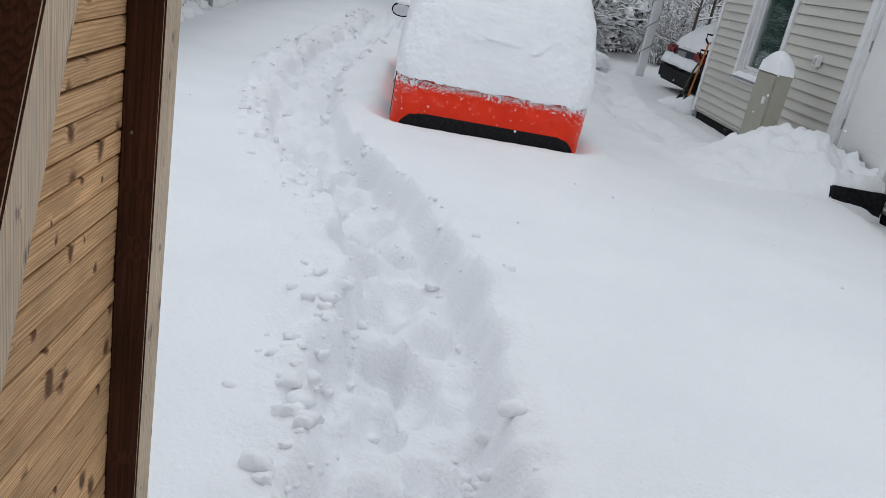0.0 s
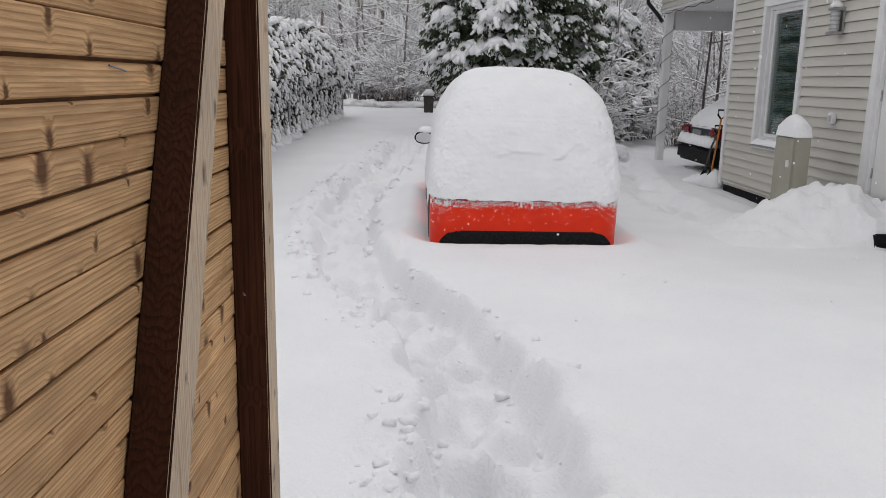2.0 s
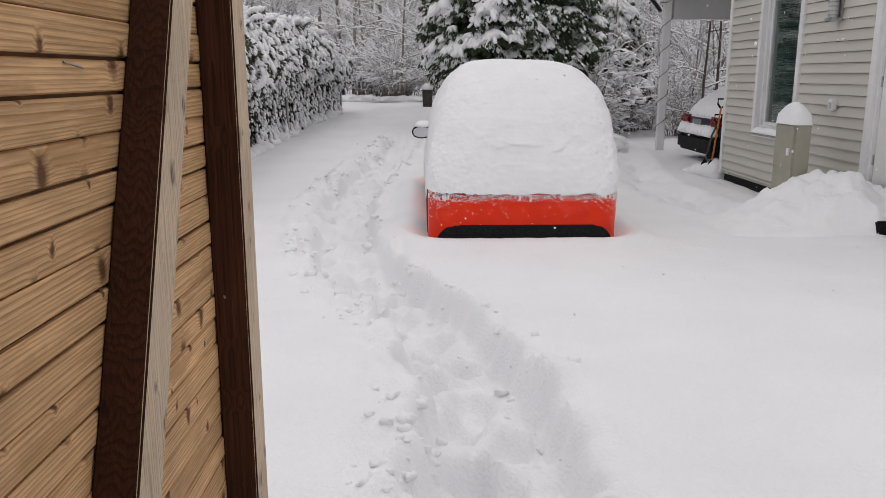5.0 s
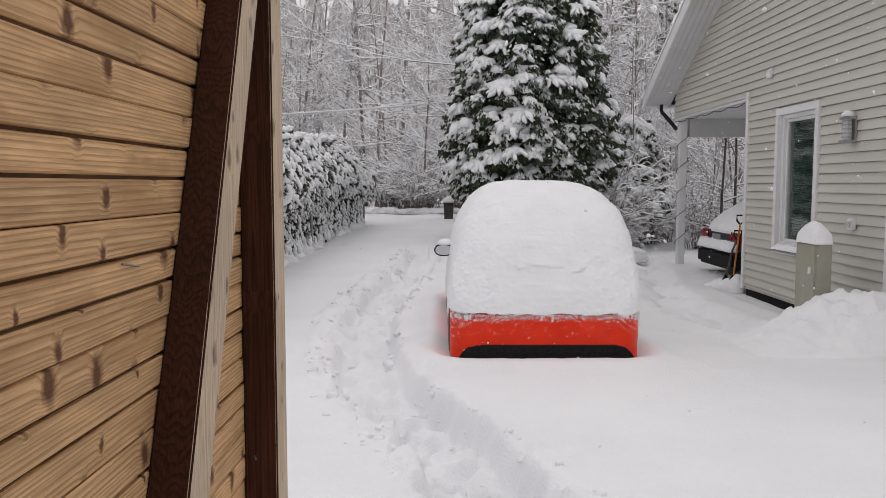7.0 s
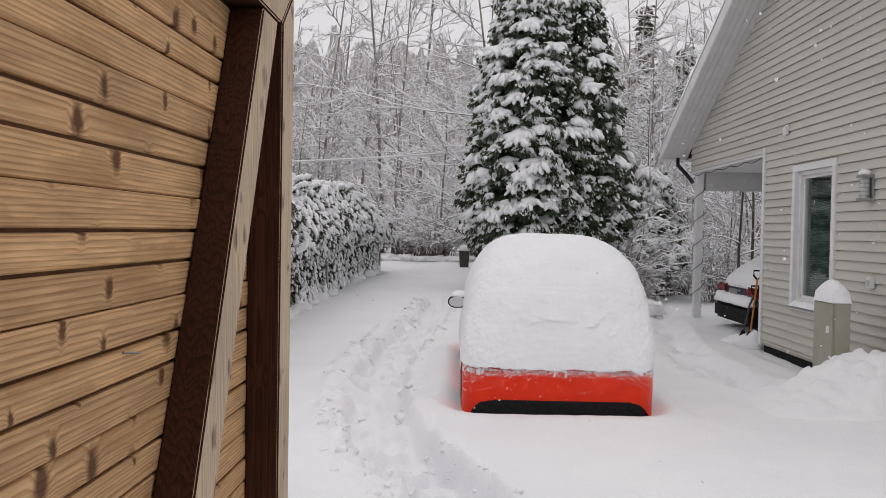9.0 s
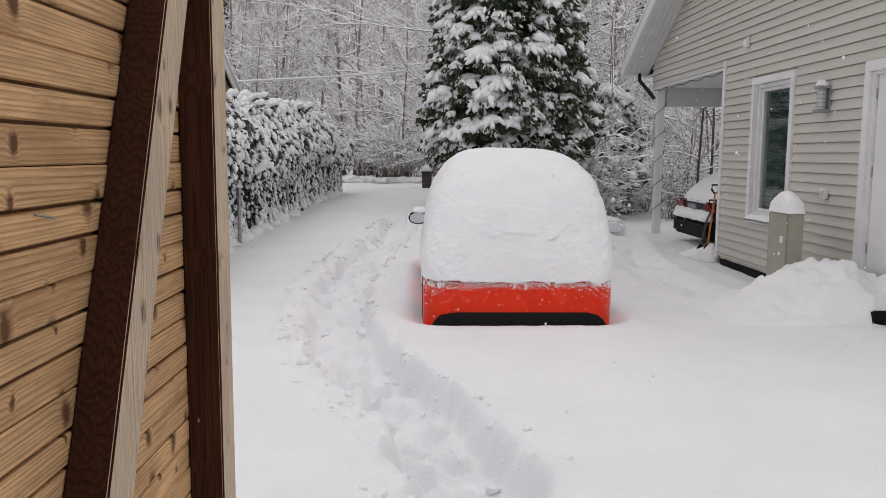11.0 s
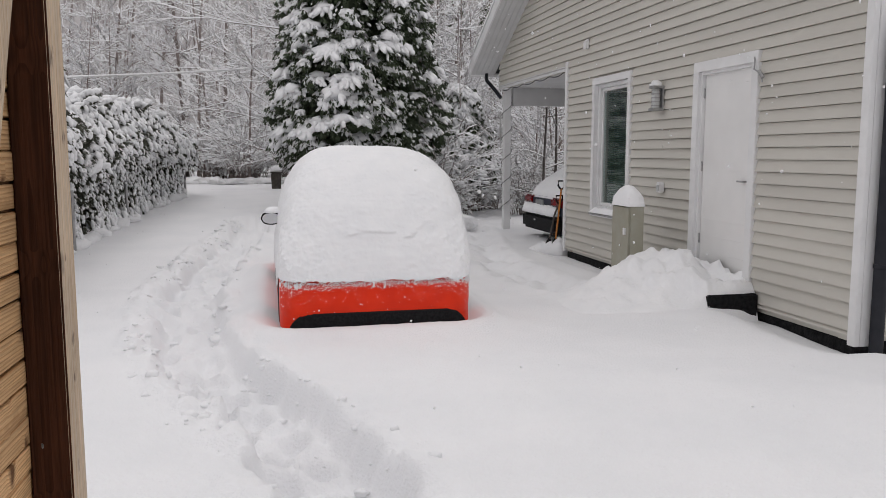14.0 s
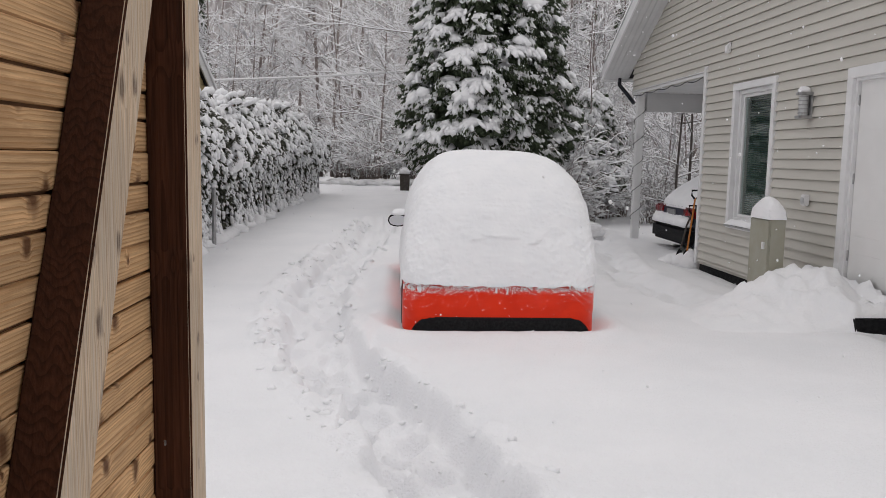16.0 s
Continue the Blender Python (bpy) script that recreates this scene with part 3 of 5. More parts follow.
def front_wall():
    wall = thing("wall_front", "front wall of greige lapped siding boards", "wall", (HX, HY0, 0), kind="structure")
    W2 = (0.57, 1.75, 0.94, 2.45)
    gg = Geo()
    for a, b, z0, z1 in ((0.02, W2[0] + 0.06, 0, EAVE), (W2[1] - 0.06, 9.0, 0, EAVE), (W2[0] + 0.06, W2[1] - 0.06, 0, W2[2] + 0.06), (W2[0] + 0.06, W2[1] - 0.06, W2[3] - 0.06, EAVE)):
        gg.box(a, b, 0.03, 0.2, z0, z1)
    part("core", gg, SIDING, wall)
    z = 0.08 - PITCH
    while z < EAVE - 0.02:
        top = min(z + PITCH, EAVE)
        spans = [(0.117, 6.0)]
        if z < W2[3] - 0.02 and top > W2[2] + 0.02:
            spans = [(0.117, W2[0]), (W2[1], 6.0)]
        for a, b in spans:
            gb = Geo()
            gb.prism([(-0.018, max(z + 0.006, 0.045)), (-0.018, max(z + 0.018, 0.05)), (0.006, top + 0.001), (0.03, top + 0.001), (0.03, max(z + 0.006, 0.045))], "x", a, b)
            part("siding_board", gb, SIDING, wall)
        z += PITCH
    return W2


gable_wall()
W2 = front_wall()

# closing walls and foundation
g = Geo()
g.box(HX + 0.02, HX + 9.0, HY1 - 0.18, HY1, 0.0, CARPORT_Z)
tagged(part("wall_carport", g, SIDING, None), "plain greige house wall facing the carport", "wall", kind="structure")
g = Geo()
g.box(HX + 8.8, HX + 9.0, HY0 + 0.21, HY1 - 0.19, 0.0, EAVE)
tagged(part("wall_back", g, SIDING, None), "plain greige back wall of the house", "wall", kind="structure")
g = Geo()
g.box(HX + 0.025, HX + 8.9, HY0 + 0.025, HY1 - 0.02, -0.75, -0.002)
tagged(part("foundation", g, FOUND, None, bevel=0.004), "black-painted concrete foundation under the siding", "foundation", kind="structure")
g = Geo()
g.box(HX + 0.21, HX + 8.8, HY0 + 0.21, HY1 - 0.19, CARPORT_Z, CARPORT_Z + 0.04)
g.box(HX + 0.21, HX + 8.8, HY1 - 0.18, HYP - 0.06, CARPORT_Z, CARPORT_Z + 0.04)
tagged(part("ceiling", g, SOFFIT, None), "light grey boarded ceiling over house and carport", "ceiling", kind="structure")
# floor takes the same near-black, the room's dimness put into its colour
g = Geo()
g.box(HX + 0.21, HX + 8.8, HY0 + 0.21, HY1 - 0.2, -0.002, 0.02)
tagged(part("floor", g, ROOM, None), "indoor floor coloured near black for the unlit room", "floor", kind="structure")

# corner boards and trim
def board(name, x0, x1, y0, y1, z0, z1, m=WHITE, label="", bevel=0.004):
    gg = Geo()
    gg.box(x0, x1, y0, y1, z0, z1)
    return tagged(part(name, gg, m, None, bevel=bevel), label or "white painted trim board", "trim", kind="structure")


board("corner_board", HX - 0.026, HX + 0.02, HY0 - 0.026, HY0 + 0.055, -0.02, EAVE + 0.06, label="white painted board at the house corner")
board("corner_board", HX + 0.022, HX + 0.115, HY0 - 0.028, HY0 + 0.018, -0.02, EAVE - 0.05, label="white painted board at the house corner")
board("trim", HX - 0.03, HX + 0.02, HY1 - 0.02, HY1 + 0.06, 0.0, CARPORT_Z + 0.09, label="white painted end board of the siding")
board("trim", HX - 0.018, HX + 0.018, HY1 + 0.065, HYP + 0.07, CARPORT_Z - 0.03, CARPORT_Z + 0.035, label="grey-white lower edge board of the carport gable")

# carport: post, beam
post = thing("carport_post", "white painted timber post standing in the snow", "post", (4.38, HYP, -0.1))
g = Geo()
g.box(-0.065, 0.065, -0.065, 0.065, 0.0, 2.74)
part("shaft", g, WHITE, post, bevel=0.01)
g = Geo()
pts = []
for k in range(90):
    a = k / 90 * math.pi * 11
    pts.append((0.094 * math.cos(a), 0.094 * math.sin(a), 0.3 + 2.4 * k / 90))
g.tube(pts, 0.006, 4)
part("light_string", g, PIPE, post, "dark string of lights wound round the post")
g = Geo()
g.box(HX + 0.24, HX + 8.8, HYP - 0.05, HYP + 0.09, 2.33, CARPORT_Z)
tagged(part("carport_beam", g, SOFFIT, None, bevel=0.006), "grey painted beam across the carport", "beam", kind="structure")
g = Geo()
pts = [(HX - 0.03, HY1 + 0.1 + k * 0.085, CARPORT_Z - 0.05 - 0.035 * abs(math.sin(k * 0.42))) for k in range(39)]
g.tube(pts, 0.007, 4)
tagged(part("light_string", g, PIPE, None), "dark string of lights along the carport edge", "light string")

# roof: two slopes with boarded soffit, bargeboard, and snow on top
def roof():
    r = thing("roof", "snow-covered pitched roof with white bargeboard and soffit", "roof", (HX, PITCH_Y, EAVE), kind="structure")
    over = 0.50
    ridge = rake(PITCH_Y) - EAVE
    def zz(d):
        return ridge - SLOPE * d
    for s, half, eave_out in ((1, PITCH_Y - HY0 + 0.40, 0.40), (-1, PITCH_Y - HY0 + 0.20, 0.20)):
        gg = Geo()
        gg.prism([(0, zz(0) + 0.02), (s * half, zz(half) + 0.02), (s * half, zz(half) + 0.16), (0, zz(0) + 0.16)], "x", -over + 0.03, 9.0)
        part("slope", gg, ROOF, r)
        gg = Geo()
        rows = []
        for i in range(41):
            d = half * 1.015 * i / 40
            rows.append([(x, s * d, zz(d) + 0.16 + (0.17 + 0.02 * nz(x * 2, d * 2)) * (1 - smooth01(0.94, 1.0, i / 40) * 0.9) * (1 if k else 0.15)) for k, x in enumerate([-over - 0.01, -over + 0.03] + [-over + 0.1 + q * 0.6 for q in range(16)])])
        gg.grid(rows if s > 0 else [list(reversed(q)) for q in rows])
        part("roof_snow", gg, SNOW_SOFT, r, "thick snow on the roof", smooth=True)
        gg = Geo()
        gg.prism([(0, zz(0) - 0.03), (s * half, zz(half) - 0.03), (s * half, zz(half) + 0.19), (0, zz(0) + 0.19)], "x", -over, -over + 0.028)
        part("bargeboard", gg, WHITE, r, "white painted bargeboard", bevel=0.003)
        # soffit boards run along the rake
        for k in range(5):
            xa = -over + 0.03 + k * 0.094
            gg = Geo()
            gg.prism([(0, zz(0) - 0.012), (s * half, zz(half) - 0.012), (s * half, zz(half) + 0.018), (0, zz(0) + 0.018)], "x", xa + 0.003, xa + 0.091)
            part("soffit_board", gg, SOFFIT, r)
        gg = Geo()
        gg.box(-over, 9.0, min(s * half, s * (half + 0.025)), max(s * half, s * (half + 0.025)), zz(half) - 0.05, zz(half) + 0.17)
        part("fascia", gg, WHITE, r, bevel=0.003)
        gg = Geo()
        gg.box(-0.02, 9.0, min(s * (half - eave_out + 0.03), s * half), max(s * (half - eave_out + 0.03), s * half), zz(half) - 0.045, zz(half) - 0.03)
        part("eave_soffit", gg, SOFFIT, r)
    return r


roof()
# gutter and downpipe at the near corner
gut = thing("gutter", "dark metal gutter along the eave", "gutter", (HX, HY0 - 0.29, EAVE + 0.02))
g = Geo()
n = 9
prof = [(0.06 * math.cos(math.pi + math.pi * k / (n - 1)), 0.06 * math.sin(math.pi + math.pi * k / (n - 1))) for k in range(n)] + [(0.055 * math.cos(2 * math.pi - math.pi * k / (n - 1)), 0.055 * math.sin(2 * math.pi - math.pi * k / (n - 1)) + 0.003) for k in range(n)]
g.prism(prof, "x", 0.55, 8.0)
part("trough", g, PIPE, gut)
pipe = thing("downpipe", "dark metal rain downpipe with a swan neck at the house corner", "downpipe", (4.36, HY0 - 0.09, -0.4))
g = Geo()
g.tube([(0, 0, 0), (0, 0, 2.62), (0.02, 0, 2.74), (0.09, -0.02, 2.86), (0.60, -0.13, 3.30), (0.68, -0.16, 3.38), (0.71, -0.18, 3.52)], 0.05, 12)
part("pipe", g, PIPE, pipe, smooth=True)
for z in (1.0, 2.45):
    g = Geo()
    g.tube([(0, 0, z - 0.015), (0, 0, z + 0.015)], 0.056, 12)
    g.box(-0.01, 0.01, 0.04, 0.075, z - 0.01, z + 0.01)
    part("bracket", g, PIPE, pipe)
gut2 = thing("far_downpipe", "dark swan-neck pipe at the carport eave", "downpipe", (4.2, HYP + 0.25, 2.4))
g = Geo()
g.tube([(-0.12, 0.12, 0.55), (-0.12, 0.1, 0.42), (0.03, -0.05, 0.2), (0.10, -0.12, 0.08)], 0.035, 8)
part("pipe", g, PIPE, gut2, smooth=True)


# ---- door and windows ----
def casing(parent, lo, hi, z0, z1, w, depth, plane="x", sill=True):
    """Four flat boards round an opening in the plane x = 0 (or y = 0); lo..hi along the wall."""
    for name, a, b, c, d in (("casing", lo, lo + w, z0, z1 - w), ("casing", hi - w, hi, z0, z1 - w), ("casing", lo, hi, z1 - w, z1)) + ((("casing", lo + w, hi - w, z0, z0 + w),) if sill else ()):
        gg = Geo()
        if plane == "x":
            gg.box(-depth, 0.02, a, b, c, d)
        else:
            gg.box(a, b, -depth, 0.02, c, d)
        part(name, gg, WHITE, parent, bevel=0.004)


def house_door():
    d = thing("door_1", "closed white panelled house door with snow against its foot", "door", (HX, DOOR[0], 0), kind="structure")
    w = DOOR[1] - DOOR[0]
    casing(d, 0.0, w, DOOR[2] - 0.1, DOOR[3], 0.10, 0.035, sill=False)
    # reveal
    for a, b in ((0.10, 0.13), (w - 0.13, w - 0.10)):
        gg = Geo()
        gg.box(-0.002, 0.16, a, b, DOOR[2], DOOR[3] - 0.10)
        part("jamb", gg, WHITE, d)
    gg = Geo()
    gg.box(-0.002, 0.16, 0.13, w - 0.13, DOOR[3] - 0.13, DOOR[3] - 0.10)
    part("jamb", gg, WHITE, d)
    gg = Geo()
    gg.box(0.035, 0.08, 0.132, w - 0.132, DOOR[2] + 0.05, DOOR[3] - 0.132)
    leaf = part("leaf", gg, DOORWHITE, d, bevel=0.004)
    # pressed horizontal grooves
    zz = DOOR[2] + 0.12
    for k in range(12):
        gg = Geo()
        gg.box(0.0325, 0.0365, 0.135, w - 0.135, zz + k * 0.165, zz + k * 0.165 + 0.162)
        part("panel", gg, DOORWHITE, d, bevel=0.0015)
    for z in (0.52, 1.25, 1.98):
        gg = Geo()
        gg.tube([(0.024, w - 0.126, z), (0.024, w - 0.126, z + 0.10)], 0.011, 8)
        part("hinge", gg, STEEL, d)
    gg = Geo()
    gg.tube([(0.033, 0.185, 1.17), (-0.005, 0.185, 1.17), (-0.01, 0.29, 1.17)], 0.009, 8)
    part("handle", gg, STEEL, d, "steel lever handle")
    gg = Geo()
    gg.tube([(-0.036, 0.055, 2.28), (-0.06, 0.02, 2.17), (-0.045, -0.06, 2.13), (-0.05, -0.09, 2.05)], 0.008, 6)
    gg.tube([(-0.045, -0.03, 2.15), (-0.05, -0.10, 2.09)], 0.016, 6)
    part("door_hook", gg, STEEL, d, "dark metal door catch")
    gg = Geo()
    gg.box(-0.05, 0.16, 0.10, w - 0.10, DOOR[2] + 0.0, DOOR[2] + 0.05)
    part("threshold", gg, STEEL, d)


def window(name, label, origin, lo, hi, z0, z1, plane, stuff):
    wd = thing(name, label, "window", origin, kind="structure")
    casing(wd, lo, hi, z0, z1, 0.085, 0.035, plane)
    def bx(a, b, d0, d1, c, d):
        gg = Geo()
        if plane == "x":
            gg.box(d0, d1, a, b, c, d)
        else:
            gg.box(a, b, d0, d1, c, d)
        return gg
    i = 0.085
    for a, b, c, d in ((lo + i - 0.025, lo + i + 0.05, z0 + i, z1 - i), (hi - i - 0.05, hi - i + 0.025, z0 + i, z1 - i), (lo + i + 0.05, hi - i - 0.05, z1 - i - 0.05, z1 - i), (lo + i + 0.05, hi - i - 0.05, z0 + i, z0 + i + 0.06)):
        part("window_frame", bx(a, b, 0.02, 0.12, c, d), WHITE, wd, bevel=0.004)
    a, b, c, d = lo + i + 0.05, hi - i - 0.05, z0 + i + 0.06, z1 - i - 0.05
    for p, q, e, f in ((a, a + 0.04, c, d), (b - 0.04, b, c, d), (a + 0.04, b - 0.04, d - 0.04, d), (a + 0.04, b - 0.04, c, c + 0.04)):
        part("sash", bx(p, q, 0.055, 0.105, e, f), WHITE, wd, bevel=0.003)
    pane = part("pane", bx(a + 0.04, b - 0.04, 0.075, 0.081, c + 0.04, d - 0.04), GLASS, wd)
    pane.visible_shadow = False
    part("window_sill", bx(lo + 0.02, hi - 0.02, -0.06, 0.03, z0 + 0.02, z0 + 0.04), STEEL, wd)
    if stuff:
        k = 0
        z = c + 0.04
        while z < d - 0.06:
            gg = Geo()
            if plane == "x":
                gg.add([(0.122, a + 0.05, z), (0.122, b - 0.05, z), (0.138, b - 0.05, z + 0.014), (0.138, a + 0.05, z + 0.014), (0.138, a + 0.05, z + 0.012), (0.138, b - 0.05, z + 0.012)], [(0, 1, 2, 3), (0, 4, 5, 1)])
            part("blind_slat", gg, BLIND, wd)
            z += 0.026
    # added sheet behind the pane, coloured near black as the unlit interior
    part("dark_room_sheet", bx(lo - 0.3, hi + 0.3, 0.9, 0.92, z0 - 0.4, z1 + 0.2), ROOM, wd)
    gs = Geo()
    rows = []
    for q in range(9):
        u = lo + 0.05 + (hi - lo - 0.1) * q / 8
        row = []
        for e in range(7):
            w = -0.075 + 0.125 * e / 6
            h = z0 + 0.04 + 0.10 * math.sin(math.pi * min(1, (e + 0.6) / 6)) ** 0.6 * (0.8 + 0.4 * nz(u * 6, e)) * (0.25 if q in (0, 8) or e == 0 else 1)
            row.append((w, u, h) if plane == "x" else (u, w, h))
        rows.append(row)
    gs.grid(rows)
    part("sill_snow", gs, SNOW_SOFT, wd, "snow lying on the window sill", smooth=True)
    return wd


house_door()
window("window_1", "tall white window with a lowered grey-green blind", (HX, 0, 0), *WIN, "x", True)
window("window_2", "white window in the front wall with dark glass", (HX, HY0, 0), *W2, "y", False)
g = Geo()
for k in range(3):
    g.tube([(HX + 0.75 + 0.05 * math.cos(a) + k * 0.06, HY0 + 0.02 + 0.0 * k, 1.09 + 0.045 * math.sin(a) + 0.01 * k) for a in [q * math.pi / 7 for q in range(15)]], 0.005, 5)
g.tube([(HX + 0.62, HY0 - 0.01, 1.06), (HX + 0.95, HY0 - 0.01, 1.06), (HX + 1.02, HY0 - 0.01, 1.22)], 0.008, 5)
tagged(part("cable_coil", g, BLACK, None), "coil of black cable on the window sill", "cable")

# bare strip of wet gravel under the eave
g = Geo()
g.grid([[(HX + 0.55 + 0.09 * i, HY0 + 0.02 - 0.075 * j, ground(HX + 0.55 + 0.09 * i, HY0 + 0.02 - 0.075 * j) + 0.022 * (1 - (j / 5) ** 2) + 0.012 * nz(i * 1.7, j * 1.7) - (0.05 if j == 6 or i == 0 else 0)) for i in range(50)] for j in range(7)])
tagged(part("gravel_strip", g, GRAVEL, None, smooth=True), "wet gravel dusted with snow along the foundation", "gravel", kind="stuff")

# door step with the shovelled heap
step = thing("door_step", "black-sided door step covered by snow", "step", (3.74, 6.22, -0.3))
g = Geo()
g.box(0.0, HX - 3.74 - 0.02, 0.0, 1.40, 0.0, 0.475)
part("block", g, FOUND, step, bevel=0.01)
def heap():
    gg = Geo()
    rows = []
    for i in range(56):
        y = 5.95 + 3.0 * i / 55
        row = []
        for j in range(50):
            x = 2.55 + (HX - 0.016 - 2.55) * j / 49
            h = 0.43 * math.exp(-(((x - 3.78) / 0.50) ** 2 + ((y - 7.35) / 0.62) ** 2)) + 0.30 * math.exp(-(((x - 4.0) / 0.50) ** 2 + ((y - 6.75) / 0.42) ** 2))
            h += 0.16 * math.exp(-(((x - 3.1) / 0.4) ** 2 + ((y - 7.0) / 0.5) ** 2))
            if 3.74 - 0.02 < x and 6.2 < y < 7.62:
                h = max(h, 0.215 - ground(x, y, False) + 0.10 * smooth01(6.2, 6.34, y) * (0.8 + 0.6 * nz(x * 5, y * 5)))
            if x > HX - 0.10 and DOOR[0] + 0.1 < y < DOOR[1] - 0.1:
                h += 0.05
            h *= smooth01(6.16, 6.32, y)
            h += 0.15 * nz(x * 3.1, y * 3.1, 4) * min(1, h * 4) + 0.12 * abs(nz(x * 6, y * 6, 2)) * min(1, h * 4) + 0.03 * nz(x * 16, y * 16, 2) * min(1, h * 4)
            row.append((x, y, ground(x, y, False) + h - 0.035 - 0.1 * (1 - smooth01(0.0, 0.05, h))))
        rows.append(row)
    gg.grid(rows)
    return gg


tagged(part("snow_mound", heap(), SNOW_SOFT, None, smooth=True), "shovelled heap of lumpy snow beside the door step", "snow heap")

# wall lamp, socket, vent, meter cabinet
lamp = thing("wall_lamp", "grey metal outdoor wall lamp with a snow cap", "wall lamp", (HX - 0.012, 8.15, 1.90))
g = Geo()
g.box(-0.02, 0.0, -0.055, 0.055, 0.0, 0.27)
part("back_plate", g, STEEL, lamp, bevel=0.004)
g = Geo()
g.tube([(-0.075, 0, 0.03), (-0.075, 0, 0.24)], 0.045, 12)
part("diffuser", g, LAMPGLASS, lamp, smooth=False)
for k in range(5):
    g = Geo()
    g.tube([(-0.075, 0, 0.05 + k * 0.042), (-0.075, 0, 0.062 + k * 0.042)], 0.052, 12)
    part("louvre", g, STEEL, lamp)
for z in (0.0, 0.24):
    g = Geo()
    g.box(-0.135, 0.0, -0.062, 0.062, z, z + 0.03)
    part("cap", g, STEEL, lamp, bevel=0.006)
g = Geo()
lump(g, (-0.07, 0, 0.27), (0.07, 0.062, 0.07), BALL2, 0.2, 1.5, 0.05)
tagged(part("lamp_snow", g, SNOW_SOFT, None, smooth=True), "cap of snow on the wall lamp", "snow").location = lamp.location
sock = thing("wall_socket", "small white outdoor socket on the siding", "socket", (HX - 0.012, 8.07, 1.0))
g = Geo()
g.box(-0.055, 0.0, -0.045, 0.045, 0.0, 0.115)
part("box", g, WHITE, sock, bevel=0.008)
g = Geo()
g.box(-0.064, -0.054, -0.032, 0.032, 0.02, 0.085)
part("lid", g, LAMPGLASS, sock, bevel=0.004)
vent = thing("wall_vent", "small white hooded vent on the gable", "vent", (HX - 0.012, 10.28, 2.84))
g = Geo()
g.prism([(0, 0), (-0.05, 0), (-0.05, 0.09), (0, 0.14)], "y", -0.045, 0.045)
part("hood", g, WHITE, vent, bevel=0.006)
cab = thing("meter_cabinet", "olive-grey metal electricity meter cabinet with a snow cap", "cabinet", (3.71, 7.80, -0.15))
g = Geo()
g.box(-0.08, 0.08, -0.20, 0.22, 0.0, 1.04)
part("body", g, CABINET, cab, bevel=0.010)
g = Geo()
g.box(-0.092, -0.08, -0.19, 0.21, 0.12, 1.02)
dr = part("cabinet_door", g, CABINET, cab, bevel=0.004)
g = Geo()
g.box(-0.108, -0.09, -0.13, -0.09, 0.73, 0.80)
part("lock", g, WHITE, dr, "white lock flap")
g = Geo()
rows = [[(-0.105 + 0.20 * i / 12, -0.215 + 0.45 * j / 12, 1.03 + (0.0 if i in (0, 12) or j in (0, 12) else 0.05 + 0.17 * (max(0.0, math.sin(math.pi * i / 12) * math.sin(math.pi * j / 12))) ** 0.5)) for i in range(13)] for j in range(13)]
g.grid(rows)
tagged(part("cabinet_snow", g, SNOW_SOFT, None, smooth=True), "rounded cap of snow on the meter cabinet", "snow").location = cab.location
# shovels leaning on the end of the wall
for k, (bx_, tx_, m1, lab) in enumerate(((4.17, 4.20, ORANGE, "snow shovel with an orange handle leaning on the wall"), (4.09, 4.19, BROWN, "dark spade leaning on the wall end in the snow"))):
    sh = thing("snow_shovel", lab, "shovel", (bx_, HY1 + 0.20 + 0.05 * k, -0.10))
    ex = tx_ - bx_
    g = Geo()
    g.tube([(0, 0, 0.26), (ex * 0.5, -0.06, 0.62), (ex, -0.12, 1.02 - 0.22 * k)], 0.013, 8)
    part("handle", g, m1, sh)
    g = Geo()
    g.tube([(ex - 0.01, -0.12, 1.01 - 0.22 * k), (ex - 0.05, -0.12, 1.06 - 0.22 * k), (ex - 0.05, -0.12, 1.13 - 0.22 * k), (ex + 0.05, -0.12, 1.13 - 0.22 * k), (ex + 0.05, -0.12, 1.06 - 0.22 * k), (ex + 0.01, -0.12, 1.01 - 0.22 * k)], 0.014, 8)
    part("grip", g, BLACK, sh)
    g = Geo()
    g.prism([(-0.07, 0.04), (0.04, 0.04), (0.035, 0.20), (0.012, 0.27), (-0.02, 0.27), (-0.06, 0.20)], "y", -0.008, 0.008)
    part("blade", g, BLACK, sh, bevel=0.004)
g = Geo()
for k in range(5):
    lump(g, (3.98 + 0.06 * k, HY1 + 0.42 - 0.05 * k, -0.05), (0.17, 0.15, 0.10 + 0.03 * k), BALL2, 0.3, 1.5, 0.4)
tagged(part("snow_drift", g, SNOW_SOFT, None, smooth=True), "small drift of snow round the shovels", "snow")

# ---- the snowed-in red car ----
CX, CY0, CY1 = 0.815, 6.30, 9.95


def car_top(y):
    t = y - CY0
    if t < 1.0:
        u = t / 1.0
        return 0.40 + 1.09 * (1 - (1 - u) ** 2.3) ** 0.62
    if t < 2.0:
        return 1.49 + 0.01 * math.sin((t - 1.0) * 3)
    if t < 2.8:
        return 1.49 - 0.42 * smooth01(2.0, 2.8, t)
    return 1.07 - 0.12 * (t - 2.8) - 0.40 * smooth01(3.3, 3.72, t)


def plan_half(y, r, half):
    d = min(y - CY0, CY1 - y)
    return half if d > r else half - r + math.sqrt(max(0.0, r * r - (r - d) ** 2))


